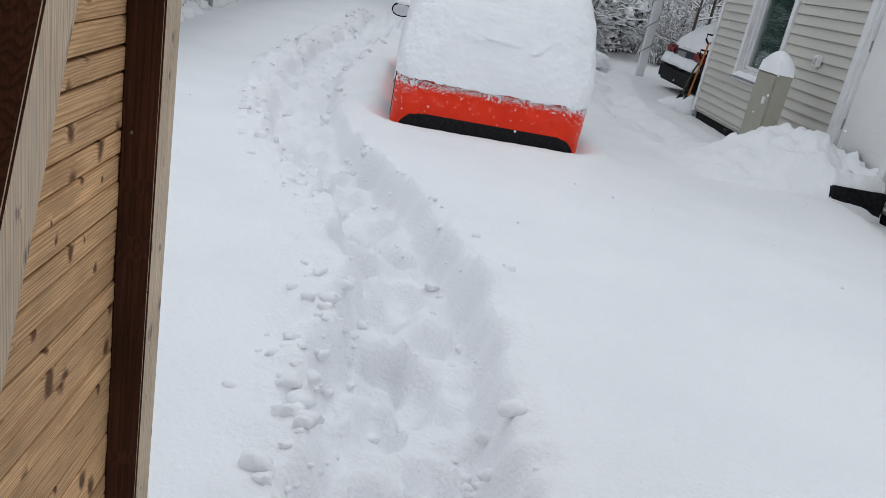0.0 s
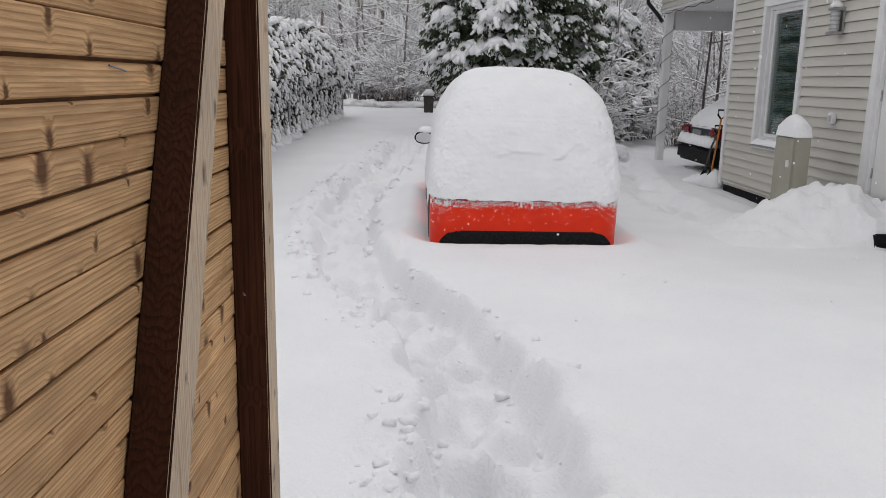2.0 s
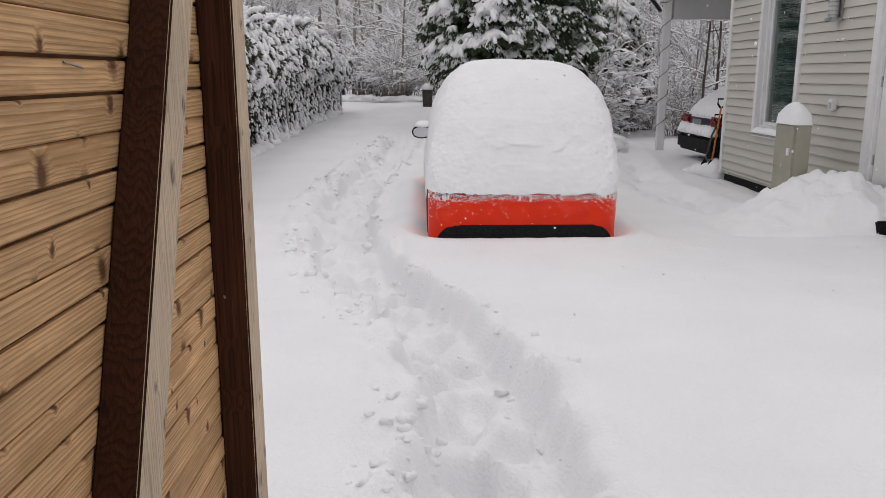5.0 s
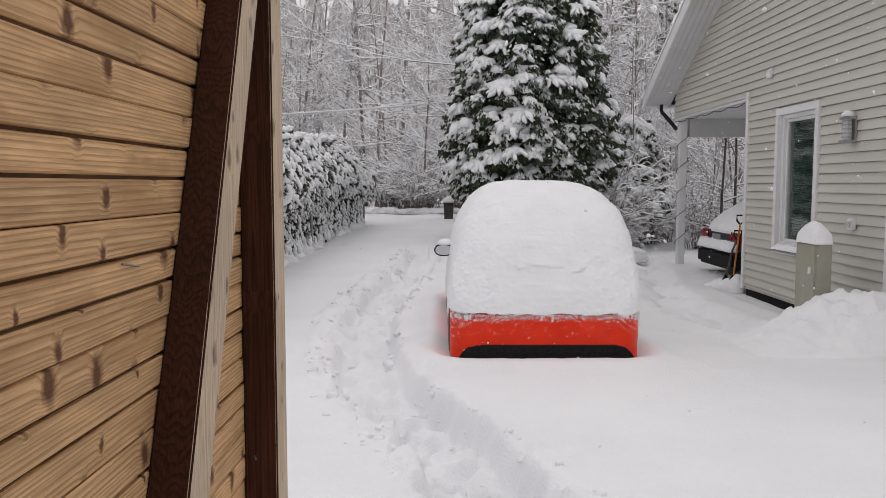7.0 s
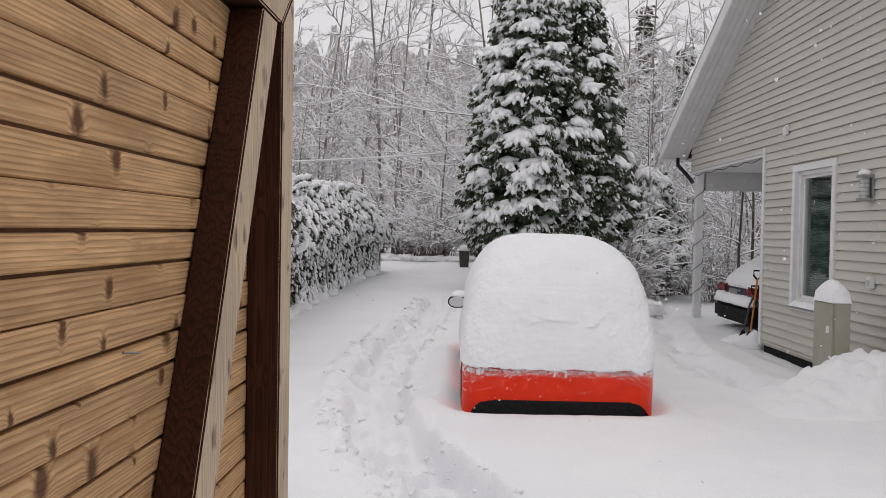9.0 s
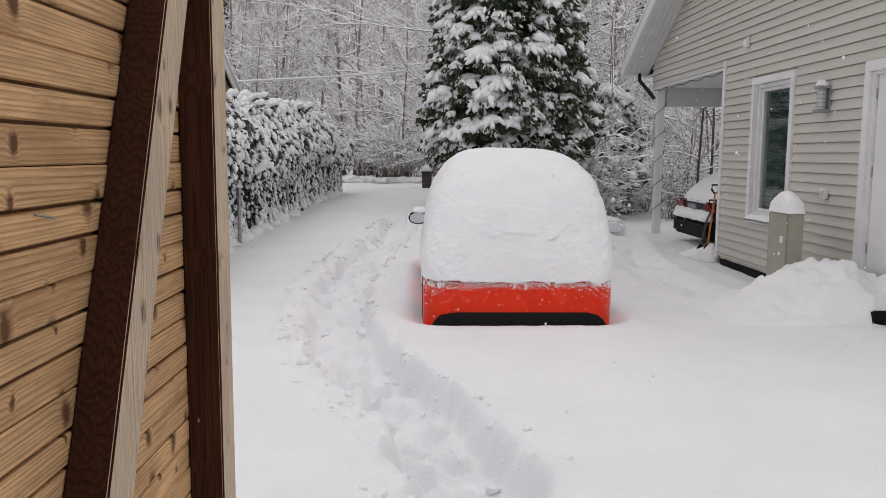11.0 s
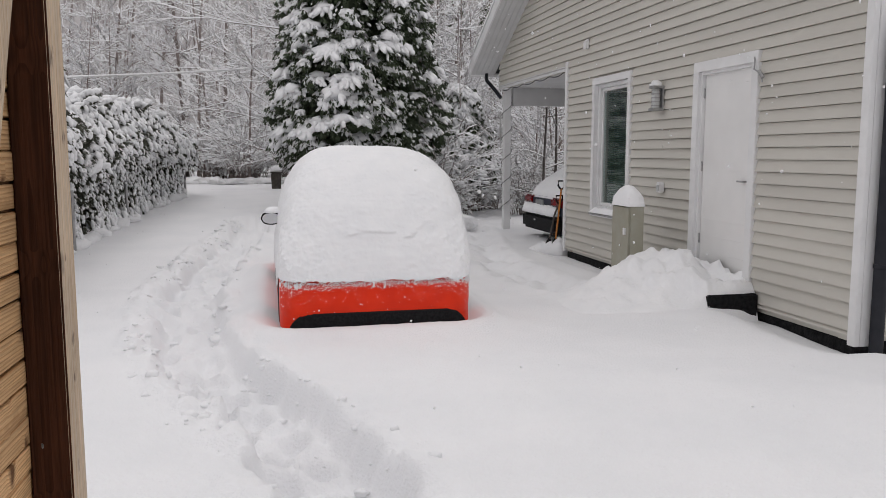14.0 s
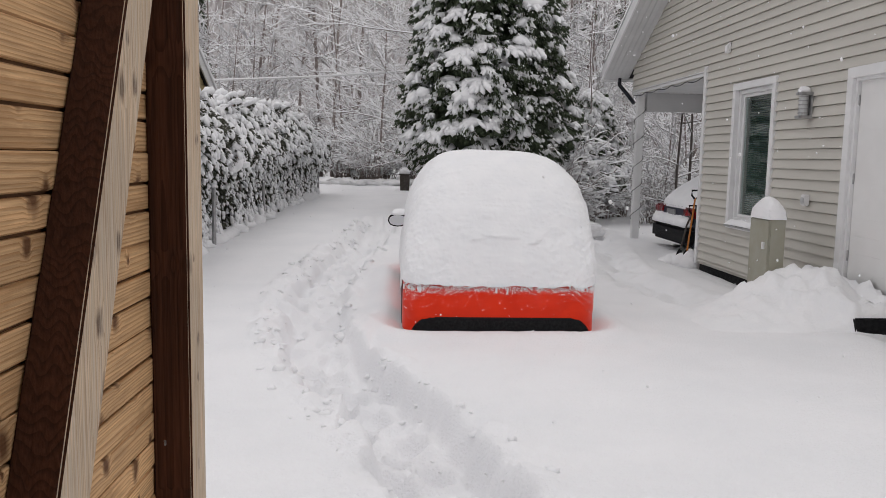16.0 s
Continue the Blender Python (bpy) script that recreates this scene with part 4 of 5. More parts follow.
car = thing("car", "small orange-red hatchback buried in deep snow", "car", (CX, 8.1, -0.1))
g = Geo()
rows = []
for i in range(61):
    y = CY0 + (CY1 - CY0) * (0.5 - 0.5 * math.cos(math.pi * i / 60))
    w = plan_half(y, 0.22, 0.795)
    tz = min(1.30, car_top(y) - 0.13)
    row = []
    for j in range(33):
        a = math.pi * j / 32
        u = math.cos(a)
        s = math.copysign(abs(u) ** 0.55, u)
        zq = abs(math.sin(a)) ** 0.55
        row.append((w * s * (1 - 0.28 * max(0, (zq * tz - 0.75) / 0.6)), y - 8.1, 0.12 + (tz - 0.02) * zq))
    rows.append(row)
g.grid(rows)
part("body", g, RED, car, smooth=True)


def rear(g, x0, x1, z0, z1, out, n=24):
    """A skin on the rounded tail of the car."""
    rows = []
    for k in range(6):
        z = z0 + (z1 - z0) * k / 5
        row = []
        for i in range(n + 1):
            x = x0 + (x1 - x0) * i / n
            q = max(0.0, abs(x) - (0.795 - 0.22))
            y = CY0 + 0.22 - math.sqrt(max(0.0, 0.22 ** 2 - q * q)) - out - 0.012 * math.sin(math.pi * (z - 0.05) / 0.5)
            row.append((x * (1 - 0.07 * (1 - smooth01(-0.05, 0.17, z))), y - 8.1 + 0.05 * (1 - smooth01(-0.05, 0.12, z)), z + 0.1))
        rows.append(row)
    g.grid(rows)


g = Geo()
rear(g, -0.79, 0.79, -0.05, 0.38, 0.006, 48)
part("rear_bumper", g, RED, car, "orange-red painted rear panel", smooth=True)
g = Geo()
rows = []
for k in range(7):
    z = -0.05 + 0.205 * k / 6
    hw = 0.735 - 0.13 * (k / 6) ** 3
    rows.append([(hw * (i / 16 - 1), CY0 - 0.042 + 0.03 * (k / 6) ** 4 + 0.35 * max(0, abs(hw * (i / 16 - 1)) - 0.58) - 8.1, z + 0.1) for i in range(33)])
g.grid(rows)
ins = part("bumper_insert", g, BLACK, car, "black plastic bumper insert flecked with snow", smooth=True)
for s in (-1, 1):
    g = Geo()
    g.tube([(s * 0.70, 7.0 - 8.1, 0.22), (s * 0.80, 7.0 - 8.1, 0.22)], 0.25, 20)
    part("wheel", g, RUBBER, car, "dark tyre in the snow")
    g = Geo()
    g.tube([(s * 0.70, 9.3 - 8.1, 0.22), (s * 0.80, 9.3 - 8.1, 0.22)], 0.25, 20)
    part("wheel", g, RUBBER, car, "dark tyre in the snow")
for s in (-1,):
    g = Geo()
    vs = []
    for k in range(16):
        a = 2 * math.pi * k / 16
        vs.append((0.10 * math.cos(a), 0.065 * math.copysign(abs(math.sin(a)) ** 0.8, math.sin(a))))
    g.prism(vs, "y", -0.03, 0.06)
    mir = part("door_mirror", g, BLACK, car, "black-rimmed door mirror", bevel=0.01)
    mir.location = (-0.84, 8.02 - 8.1, 0.89)
    g = Geo()
    g.prism([(a * 0.86, b * 0.80) for a, b in vs], "y", -0.034, -0.028)
    part("mirror_glass", g, CHROME, mir, "grey mirror glass")
    g = Geo()
    g.tube([(0, 0, 0), (-s * 0.14, 0.02, -0.02)], 0.02, 6)
    part("mirror_arm", g, BLACK, mir)

# snow over the car
g = Geo()
rows = []
NI, NJ = 330, 150
for i in range(NI + 1):
    u = i / NI
    y = CY0 - 0.018 + (CY1 - CY0 + 0.047) * (u ** 1.9)
    tz = car_top(max(y + 0.018, CY0))
    w = plan_half(min(max(y + 0.05, CY0 + 0.004), CY1 - 0.002), 0.25, 0.803)
    row = []
    for j in range(NJ + 1):
        a = math.pi * (0.0 + j / NJ)
        c, s = math.cos(a), math.sin(a)
        sx, sz = math.copysign(abs(c) ** (2 / 4.3), c), abs(s) ** (2 / 3.1)
        x = w * sx
        base = 0.375 + 0.05 * max(0, (abs(x) - 0.6) / 0.2) + 0.02 * nz(x * 5, y * 5) + 0.012 * nz(x * 18, y * 18, 3) + 0.012 * nz(x * 41, y * 30, 7)
        if y > CY0 + 0.35:
            base -= 0.25 * smooth01(CY0 + 0.35, CY0 + 1.1, y)
        z = base + (tz - base) * sz
        z += (0.020 * nz(x * 5, 1.0) + 0.010 * nz(x * 17, 3.0) + 0.010 * nz(x * 43, 7.0) + 0.012 * max(0, (abs(x) - 0.45) / 0.2)) * math.exp(-u * 26)
        # the little slipped shelf on the rear window, and a soft lumpy skin
        n1 = 0.018 * nz(x * 2.5, y * 2.5, z * 2.5) + 0.010 * nz(x * 8, y * 8, z * 8) * (1.4 - 0.6 * sz) + (0.006 * nz(x * 24, z * 24, y * 24) + 0.006 * nz(x * 13, z * 13, y * 13)) * (1 - smooth01(0.75, 1.2, z)) + 0.004 * nz(x * 30, z * 30, y * 30) + 0.004 * nz(x * 52, z * 52, y * 52) * (1 - smooth01(0.9, 1.3, z))
        edge = 0.79 + 0.075 * nz(x * 6, 1) + 0.035 * nz(x * 15, 2) + 0.012 * nz(x * 40, 2)
        shelf = (0.030 * smooth01(edge + 0.11, edge + 0.005, z) * smooth01(edge - 0.010, edge, z)) * smooth01(0.34, 0.24, abs(x - 0.03)) * smooth01(-0.25, 0.1, nz(x * 9, 4)) * (1 if y < CY0 + 0.6 else 0)
        row.append((CX + x * (1 + n1) + 0.045 * max(0, z - 0.5), y - n1 * (1 if y < CY0 + 1 else 0) - shelf, z + n1))
    rows.append(row)
g.grid(rows)
tagged(part("car_snow", g, SNOW_SOFT, None, smooth=True), "deep smooth snow lying over the whole red car", "snow")
g = Geo()
rng = random.Random(8)
for k in range(2200):
    # thick along the snow's edge and at the corners, sparse lower down
    x = rng.uniform(-0.78, 0.78) if k % 3 else rng.choice((-1, 1)) * (0.79 - abs(rng.gauss(0, 0.10)))
    corner = smooth01(0.5, 0.78, abs(x))
    z = 0.40 + 0.05 * corner - abs(rng.gauss(0, 0.028 + 0.040 * corner)) if k > 130 else 0.14 + 0.26 * rng.random() ** 0.7
    r = rng.uniform(0.0012, 0.0038) * (1.8 if rng.random() > 0.93 else 1)
    q = max(0.0, abs(x) - 0.575)
    y = CY0 + 0.22 - math.sqrt(max(0.0, 0.22 ** 2 - min(q, 0.2199) ** 2)) - 0.018
    lump(g, (CX + x, y, z), (r * 1.2, 0.004, r), BALL0, 0.4, 2, 1)
for k in range(16):
    x = rng.uniform(-0.5, 0.5) if k < 2 else rng.choice((-1, 1)) * rng.uniform(0.60, 0.79)
    q = max(0.0, abs(x) - 0.575)
    y = CY0 + 0.22 - math.sqrt(max(0.0, 0.22 ** 2 - q * q)) - 0.018
    h = rng.uniform(0.012, 0.040)
    lump(g, (CX + x, y, 0.385 - h * 0.3), (rng.uniform(0.006, 0.012), 0.008, h), BALL1, 0.5, 2, 1)
tagged(part("snow_flecks", g, SNOW_SOFT, None, smooth=True), "flecks of wet snow stuck to the red tail panel", "snow", kind="stuff")
g = Geo()
lump(g, (CX - 0.82, 8.05, 0.845), (0.095, 0.08, 0.055), BALL3, 0.2, 1.2, 0.1)
tagged(part("mirror_snow", g, SNOW_SOFT, None, smooth=True), "lump of snow on the door mirror", "snow")

# ---- the dark car in the carport ----
c2 = thing("parked_car", "dark blue hatchback with red tail lights under thick snow", "car", (4.50, 12.70, -0.28))


def c2_top(x):
    pts = ((0.0, 0.78), (0.05, 1.00), (0.10, 1.05), (0.28, 1.22), (0.50, 1.36), (0.80, 1.41), (1.9, 1.42), (2.5, 1.36), (3.2, 1.02), (3.9, 0.86), (4.1, 0.62))
    for (xa, za), (xb, zb) in zip(pts, pts[1:]):
        if x <= xb:
            return za + (zb - za) * (x - xa) / (xb - xa)
    return pts[-1][1]


g = Geo()
rows = []
for i in range(49):
    x = 4.1 * (i / 48) ** 1.6
    w = 0.86 - 0.10 * max(0, 1 - x / 0.25) ** 2 - 0.15 * max(0, (x - 3.6) / 0.5) ** 2
    tz = c2_top(x)
    row = []
    for k in range(29):
        a = math.pi * k / 28
        zq = 0.40 + (tz - 0.40) * abs(math.sin(a)) ** 0.5
        row.append((x, w * math.copysign(abs(math.cos(a)) ** 0.4, math.cos(a)) * (1 - 0.28 * max(0, zq - 0.92)), zq))
    rows.append(row)
g.grid(rows)
part("body", g, NAVY, c2, smooth=True)
g = Geo()
g.box(-0.015, 0.10, -0.74, 0.74, 0.60, 1.00)
part("tailgate", g, NAVY, c2, bevel=0.03)
g = Geo()
g.box(-0.10, 0.14, -0.83, 0.83, 0.42, 0.70)
part("rear_bumper", g, BLACK, c2, "black rear bumper flecked with snow", bevel=0.05)
for s in (-1, 1):
    g = Geo()
    g.box(-0.04, 0.24, min(s * 0.46, s * 0.872), max(s * 0.46, s * 0.872), 0.85, 1.00)
    part("tail_light", g, TAIL, c2, "red tail light cluster round the corner", bevel=0.03)
    for x in (0.75, 3.3):
        g = Geo()
        g.tube([(x, s * 0.66, 0.30), (x, s * 0.85, 0.30)], 0.31, 20)
        part("wheel", g, RUBBER, c2)
g = Geo()
g.box(-0.035, -0.012, -0.08, 0.30, 0.84, 0.94)
part("licence_plate", g, STEEL, c2, "small grey plate", bevel=0.004)
g = Geo()
for i in range(10):
    lump(g, (-0.03, -0.62 + i * 0.145, 0.72), (0.11, 0.14, 0.15), BALL2, 0.25, 1.5, 0.2)
rows = []
for k in range(40):
    x = 0.035 + 3.2 * (k / 39) ** 1.5
    z = c2_top(x) + 0.09 * smooth01(0, 3, k)
    rows.append([(x - 0.03, y, z - 0.30 * max(0, abs(y) - 0.50) + 0.02 * nz(x * 4, y * 4, 5) - (0.10 if i in (0, 18) else 0)) for i, y in enumerate([-0.74 + 1.48 * q / 18 for q in range(19)])])
g.grid(rows)
ob = tagged(part("parked_car_snow", g, SNOW_SOFT, None, smooth=True), "thick snow on the roof, hatch and bumper of the dark car", "snow")
ob.location = c2.location

# ---- plants ----
def sprig(g, c, out, size, n, rng, droop=0.5):
    """A spray of narrow leaves that fans outwards and hangs."""
    c, out = Vector(c), Vector(out).normalized()
    for k in range(n):
        d = (out + Vector((rng.uniform(-1, 1), rng.uniform(-1, 1), rng.uniform(-0.9, 0.5) - droop)) * 0.8).normalized()
        ln = size * rng.uniform(0.6, 1.3)
        s = d.cross(Vector((rng.uniform(-1, 1), rng.uniform(-1, 1), rng.uniform(-1, 1)))).normalized() * ln * 0.20
        b = c + Vector((rng.uniform(-1, 1), rng.uniform(-1, 1), rng.uniform(-1, 1))) * size * 0.5
        m = b + d * ln * 0.55
        g.add([tuple(b), tuple(m + s), tuple(b + d * ln - Vector((0, 0, ln * 0.15))), tuple(m - s)], [(0, 1, 2), (0, 2, 3)])


def blob(g, c0, d, ln, wd, th, rng, shape, rough):
    """A soft lump drawn out along d."""
    e = d.cross(Vector((0, 0, 1)))
    e = e.normalized() if e.length > 0.05 else Vector((1, 0, 0))
    f = e.cross(d)
    seed = Vector((rng.random() * 40, rng.random() * 40, rng.random() * 40))
    vs = []
    for q in shape[0]:
        k = 1 + rough * noise.noise(q * 2.2 + seed)
        vs.append(tuple(c0 + d * (q.x * ln * k) + e * (q.y * wd * k) + f * (q.z * th * k)))
    g.add(vs, shape[1])


def pad(g, p, o, s, rng):
    """A load of snow on a branch end: a pillow that breaks up into fingers along the hanging tips."""
    side = Vector((-o.y, o.x, 0))
    blob(g, p, (o + Vector((0, 0, -0.25))).normalized(), s * rng.uniform(0.50, 0.75), s * rng.uniform(0.6, 0.95), s * rng.uniform(0.30, 0.42), rng, BALL1, 0.9)
    for m in range(rng.randint(4, 7)):
        a = rng.uniform(-1.25, 1.25)
        d = o * math.cos(a) + side * math.sin(a)
        c0 = p + d * (s * rng.uniform(0.45, 0.75)) - Vector((0, 0, s * rng.uniform(0.10, 0.40)))
        blob(g, c0, (d + Vector((0, 0, -rng.uniform(0.5, 1.4)))).normalized(), s * rng.uniform(0.30, 0.52), s * rng.uniform(0.12, 0.24), s * rng.uniform(0.11, 0.19), rng, BALL0, 0.8)


def thuja(x, y, z, height, radius, seed, snowy, label):
    rng = random.Random(seed)
    t = thing("thuja", label, "tree", (x, y, z), "thujas behind the car")
    g = Geo()
    g.tube([(0, 0, -0.2), (0, 0, height * 0.5), (0, 0, height * 0.97)], [0.14, 0.09, 0.02], 8)
    part("trunk", g, BARK, t)
    def prof(h):
        return radius * min(1.0, 0.44 + h * 3.4) * max(0.03, (1 - h)) ** 0.62
    core = Geo()
    rows = []
    for i in range(25):
        h = i / 24
        rows.append([(prof(h) * 0.56 * math.cos(a) * (1 + 0.2 * nz(math.cos(a) * 3, math.sin(a) * 3, h * 9)), prof(h) * 0.56 * math.sin(a) * (1 + 0.2 * nz(math.cos(a) * 3, math.sin(a) * 3, h * 9)), 0.55 + h * (height - 0.65)) for a in [2 * math.pi * k / 24 for k in range(25)]])
    core.grid(rows)
    part("inner_crown", core, NEEDLE, t, "dark inner foliage")
    fo, sn = Geo(), Geo()
    n = int(height * radius * 135)
    for k in range(n):
        h = rng.random() ** 1.15
        a = rng.uniform(0, 2 * math.pi)
        lobe = 1 + 0.16 * nz(math.cos(a) * 2.2, math.sin(a) * 2.2, h * 7 + seed)
        r = prof(h) * lobe * rng.uniform(0.72, 1.04)
        o = Vector((math.cos(a), math.sin(a), 0))
        p = o * r + Vector((0, 0, 0.70 + h * (height - 0.85)))
        for m in range(2):
            sprig(fo, p + Vector((rng.uniform(-0.13, 0.13), rng.uniform(-0.13, 0.13), rng.uniform(-0.16, 0.08))) + o * 0.04, o + Vector((0, 0, -0.1)), 0.085, 15, rng, 0.6)
        bare = smooth01(-0.5, 0.7, math.cos(a) * 0.8 + nz(p.x * 0.9, p.y * 0.9, p.z * 0.9 + seed) * 1.0)
        if rng.random() < snowy * 0.85 * (1.0 - 0.45 * bare):
            s = rng.uniform(0.5, 1.0) * (0.36 if rng.random() < snowy - 0.25 else 0.20)
            q = p + o * 0.03 + Vector((0, 0, 0.05))
            pad(sn, q, o, s, rng)
            for m in range(3):
                sprig(fo, q + o * s * rng.uniform(0.3, 0.9) + Vector((-o.y, o.x, 0)) * s * rng.uniform(-0.8, 0.8) - Vector((0, 0, s * rng.uniform(0.4, 0.8))), o + Vector((0, 0, -0.6)), 0.08, 8, rng, 0.7)
        elif rng.random() < 0.6:
            for m in range(4):
                s = rng.uniform(0.016, 0.042)
                blob(sn, p + Vector((rng.uniform(-0.14, 0.14), rng.uniform(-0.14, 0.14), rng.uniform(-0.1, 0.1))) + o * 0.08, (o + Vector((rng.uniform(-0.6, 0.6), rng.uniform(-0.6, 0.6), -0.9))).normalized(), s * 1.7, s * 0.8, s * 0.6, rng, BALL0, 0.9)
    part("crown", fo, NEEDLE, t, "dark green hanging foliage")
    part("crown_snow", sn, SNOW_SOFT, t, "thick pads of snow on the branches", smooth=True)
    return t


thuja(1.50, 17.0, 0.24, 7.6, 1.55, 21, 0.86, "tall thuja laden with thick pads of snow")
thuja(2.55, 17.4, 0.14, 7.1, 1.42, 22, 0.52, "tall dark green thuja lightly dusted with snow")
thuja(4.75, 19.4, 0.05, 3.1, 0.85, 23, 1.0, "young conifer bowed down under drooping snow")


def hedge():
    rng = random.Random(31)
    hd = thing("hedge", "long conifer hedge, dark below and bulging with snow on top", "hedge", (-3.0, 9.0, 0))
    P = [(-3.38, 6.5), (-3.28, 9.0), (-3.16, 12.0), (-2.98, 15.0), (-2.78, 18.0), (-2.50, 20.6)]

    def mid(t):
        q = t * (len(P) - 1)
        i = min(int(q), len(P) - 2)
        f = q - i
        return P[i][0] + (P[i + 1][0] - P[i][0]) * f, P[i][1] + (P[i + 1][1] - P[i][1]) * f

    def top(t):
        return 2.10 - 0.12 * t - 0.55 * smooth01(0.80, 1.0, t) + 0.32 * nz(t * 13, 3.0) + 0.26 * nz(t * 37, 1.0)

    def out(t, v):
        """How far the face stands out at a share v of the height: upright below, overhanging above."""
        return 0.36 + 0.36 * smooth01(0.38, 0.66, v) - 0.42 * smooth01(0.74, 1.0, v) + 0.14 * nz(t * 30, v * 3.0, 8) + 0.08 * nz(t * 75, v * 7.0, 2)

    core = Geo()
    rows = []
    for i in range(61):
        t = i / 60
        x, y = mid(t)
        gz = ground(x, y, False)
        h = top(t) - 0.20
        rows.append([(x + out(t, v) - 0.16, y, gz + v * h) for v in (-0.05, 0.2, 0.4, 0.55, 0.7, 0.85, 1.0)] + [(x - 0.35, y, gz + h), (x - 0.4, y, gz - 0.05)])
    core.grid(rows)
    core.f.append(tuple(range(60 * 9, 61 * 9)))
    ob = part("inner_hedge", core, HEDGE, hd, "dark inner leaves")
    ob.location = (3.0, -9.0, 0)
    fo, sn = Geo(), Geo()
    for k in range(7600):
        t = rng.random() ** 0.8
        v = rng.random() ** 0.9
        x, y = mid(t)
        y += rng.uniform(-0.1, 0.1)
        if k % 12 == 0:
            t = 1.0
            x, y = mid(1.0)
            p = Vector((x + out(1, v) * rng.uniform(-1, 1), y + rng.uniform(0, 0.1), ground(x, y, False) + top(1) * v))
            o = Vector((0, 1, 0))
        else:
            p = Vector((x + out(t, v) + rng.uniform(-0.10, 0.06), y, ground(x, y, False) + top(t) * v))
            o = Vector((1, 0, 0.15))
        low = 1 - smooth01(0.42, 0.62, v)
        sprig(fo, p, o, 0.06, 12, rng, 0.4 + 1.0 * low)
        if rng.random() < 0.72 - 0.22 * (1 - low) + 0.4 * nz(p.x * 2, p.y * 2, p.z * 2):
            # small flecks hanging on the sprays, thick again at the foot
            for m in range(3 if low > 0.5 else 1):
                s = rng.uniform(0.013, 0.032) + 0.03 * (1 - smooth01(0.0, 0.18, v)) + 0.02 * (1 - low)
                blob(sn, p + o * 0.06 + Vector((0, rng.uniform(-0.08, 0.08), rng.uniform(-0.08, 0.08))), Vector((0.3, rng.uniform(-0.3, 0.3), -1)).normalized(), s * rng.uniform(1.0, 1.9), s, s * 0.8, rng, BALL0, 0.6)
    for k in range(600):
        # pillows of snow on the overhang and the crest
        t, v = rng.random() ** 0.85, 0.52 + 0.48 * rng.random() ** 0.7
        x, y = mid(t)
        a = rng.uniform(-0.9, 0.9)
        p = Vector((x + out(t, v) + rng.uniform(-0.22, 0.02) - (rng.uniform(0, 0.5) if v > 0.93 else 0), y, ground(x, y, False) + top(t) * v))
        pad(sn, p, Vector((math.cos(a), math.sin(a), 0)), rng.uniform(0.07, 0.19) + 0.10 * rng.random() ** 4, rng)
    for k in range(300):
        # tips that stand up out of the crest under their load
        t = rng.random()
        x, y = mid(t)
        q = Vector((x + rng.uniform(-0.3, 0.40), y, ground(x, y, False) + top(t) - 0.12))
        o = Vector((rng.uniform(-0.3, 1.0), rng.uniform(-0.7, 0.7), 0))
        for m in range(3):
            q = q + Vector((o.x * 0.07, o.y * 0.07, 0.12 - 0.06 * m))
            sprig(fo, q - Vector((0, 0, 0.04)), o, 0.06, 8, rng, 0.6)
            s = rng.uniform(0.04, 0.075)
            blob(sn, q, Vector((o.x, o.y, 0.4)).normalized(), s * 1.4, s, s * 0.8, rng, BALL0, 0.7)
    for k in range(46):
        # snow slid together at the foot
        t = rng.random()
        x, y = mid(t)
        s = rng.uniform(0.10, 0.22)
        lump(sn, (x + 0.42, y, ground(x, y, False) + 0.01), (s, s * 1.5, s * 0.6), BALL2, 0.5, 1.5, 0.6)
    lump(sn, (-2.52, 12.1, 1.28), (0.17, 0.22, 0.17), BALL3, 0.35, 1.3, 0.95)
    lump(sn, (-2.06, 20.5, 1.62), (0.30, 0.34, 0.15), BALL3, 0.35, 1.5, 0.7)
    for name, gg, m, lab, sm in (("leaves", fo, HEDGE, "small dark leaves", False), ("hedge_snow", sn, SNOW_SOFT, "pillows and flecks of snow caught in the hedge", True)):
        ob = part(name, gg, m, hd, lab, smooth=sm)
        ob.location = (3.0, -9.0, 0)


hedge()
for x, y in ((-2.50, 14.9), (-2.66, 11.6), (-2.33, 18.2), (-2.06, 20.7)):
    fp = thing("fence_post", "thin galvanised fence post capped with snow along the hedge", "post", (x, y, ground(x, y, False) - 0.1), "fence posts along the hedge")
    g = Geo()
    g.tube([(0, 0, 0), (0, 0, 0.95)], 0.028, 8)
    part("tube", g, STEEL, fp)
    g = Geo()
    lump(g, (0, 0, 0.95), (0.05, 0.05, 0.09), BALL1, 0.3, 2, 0.2)
    part("post_cap", g, SNOW_SOFT, fp, "small cap of snow", smooth=True)


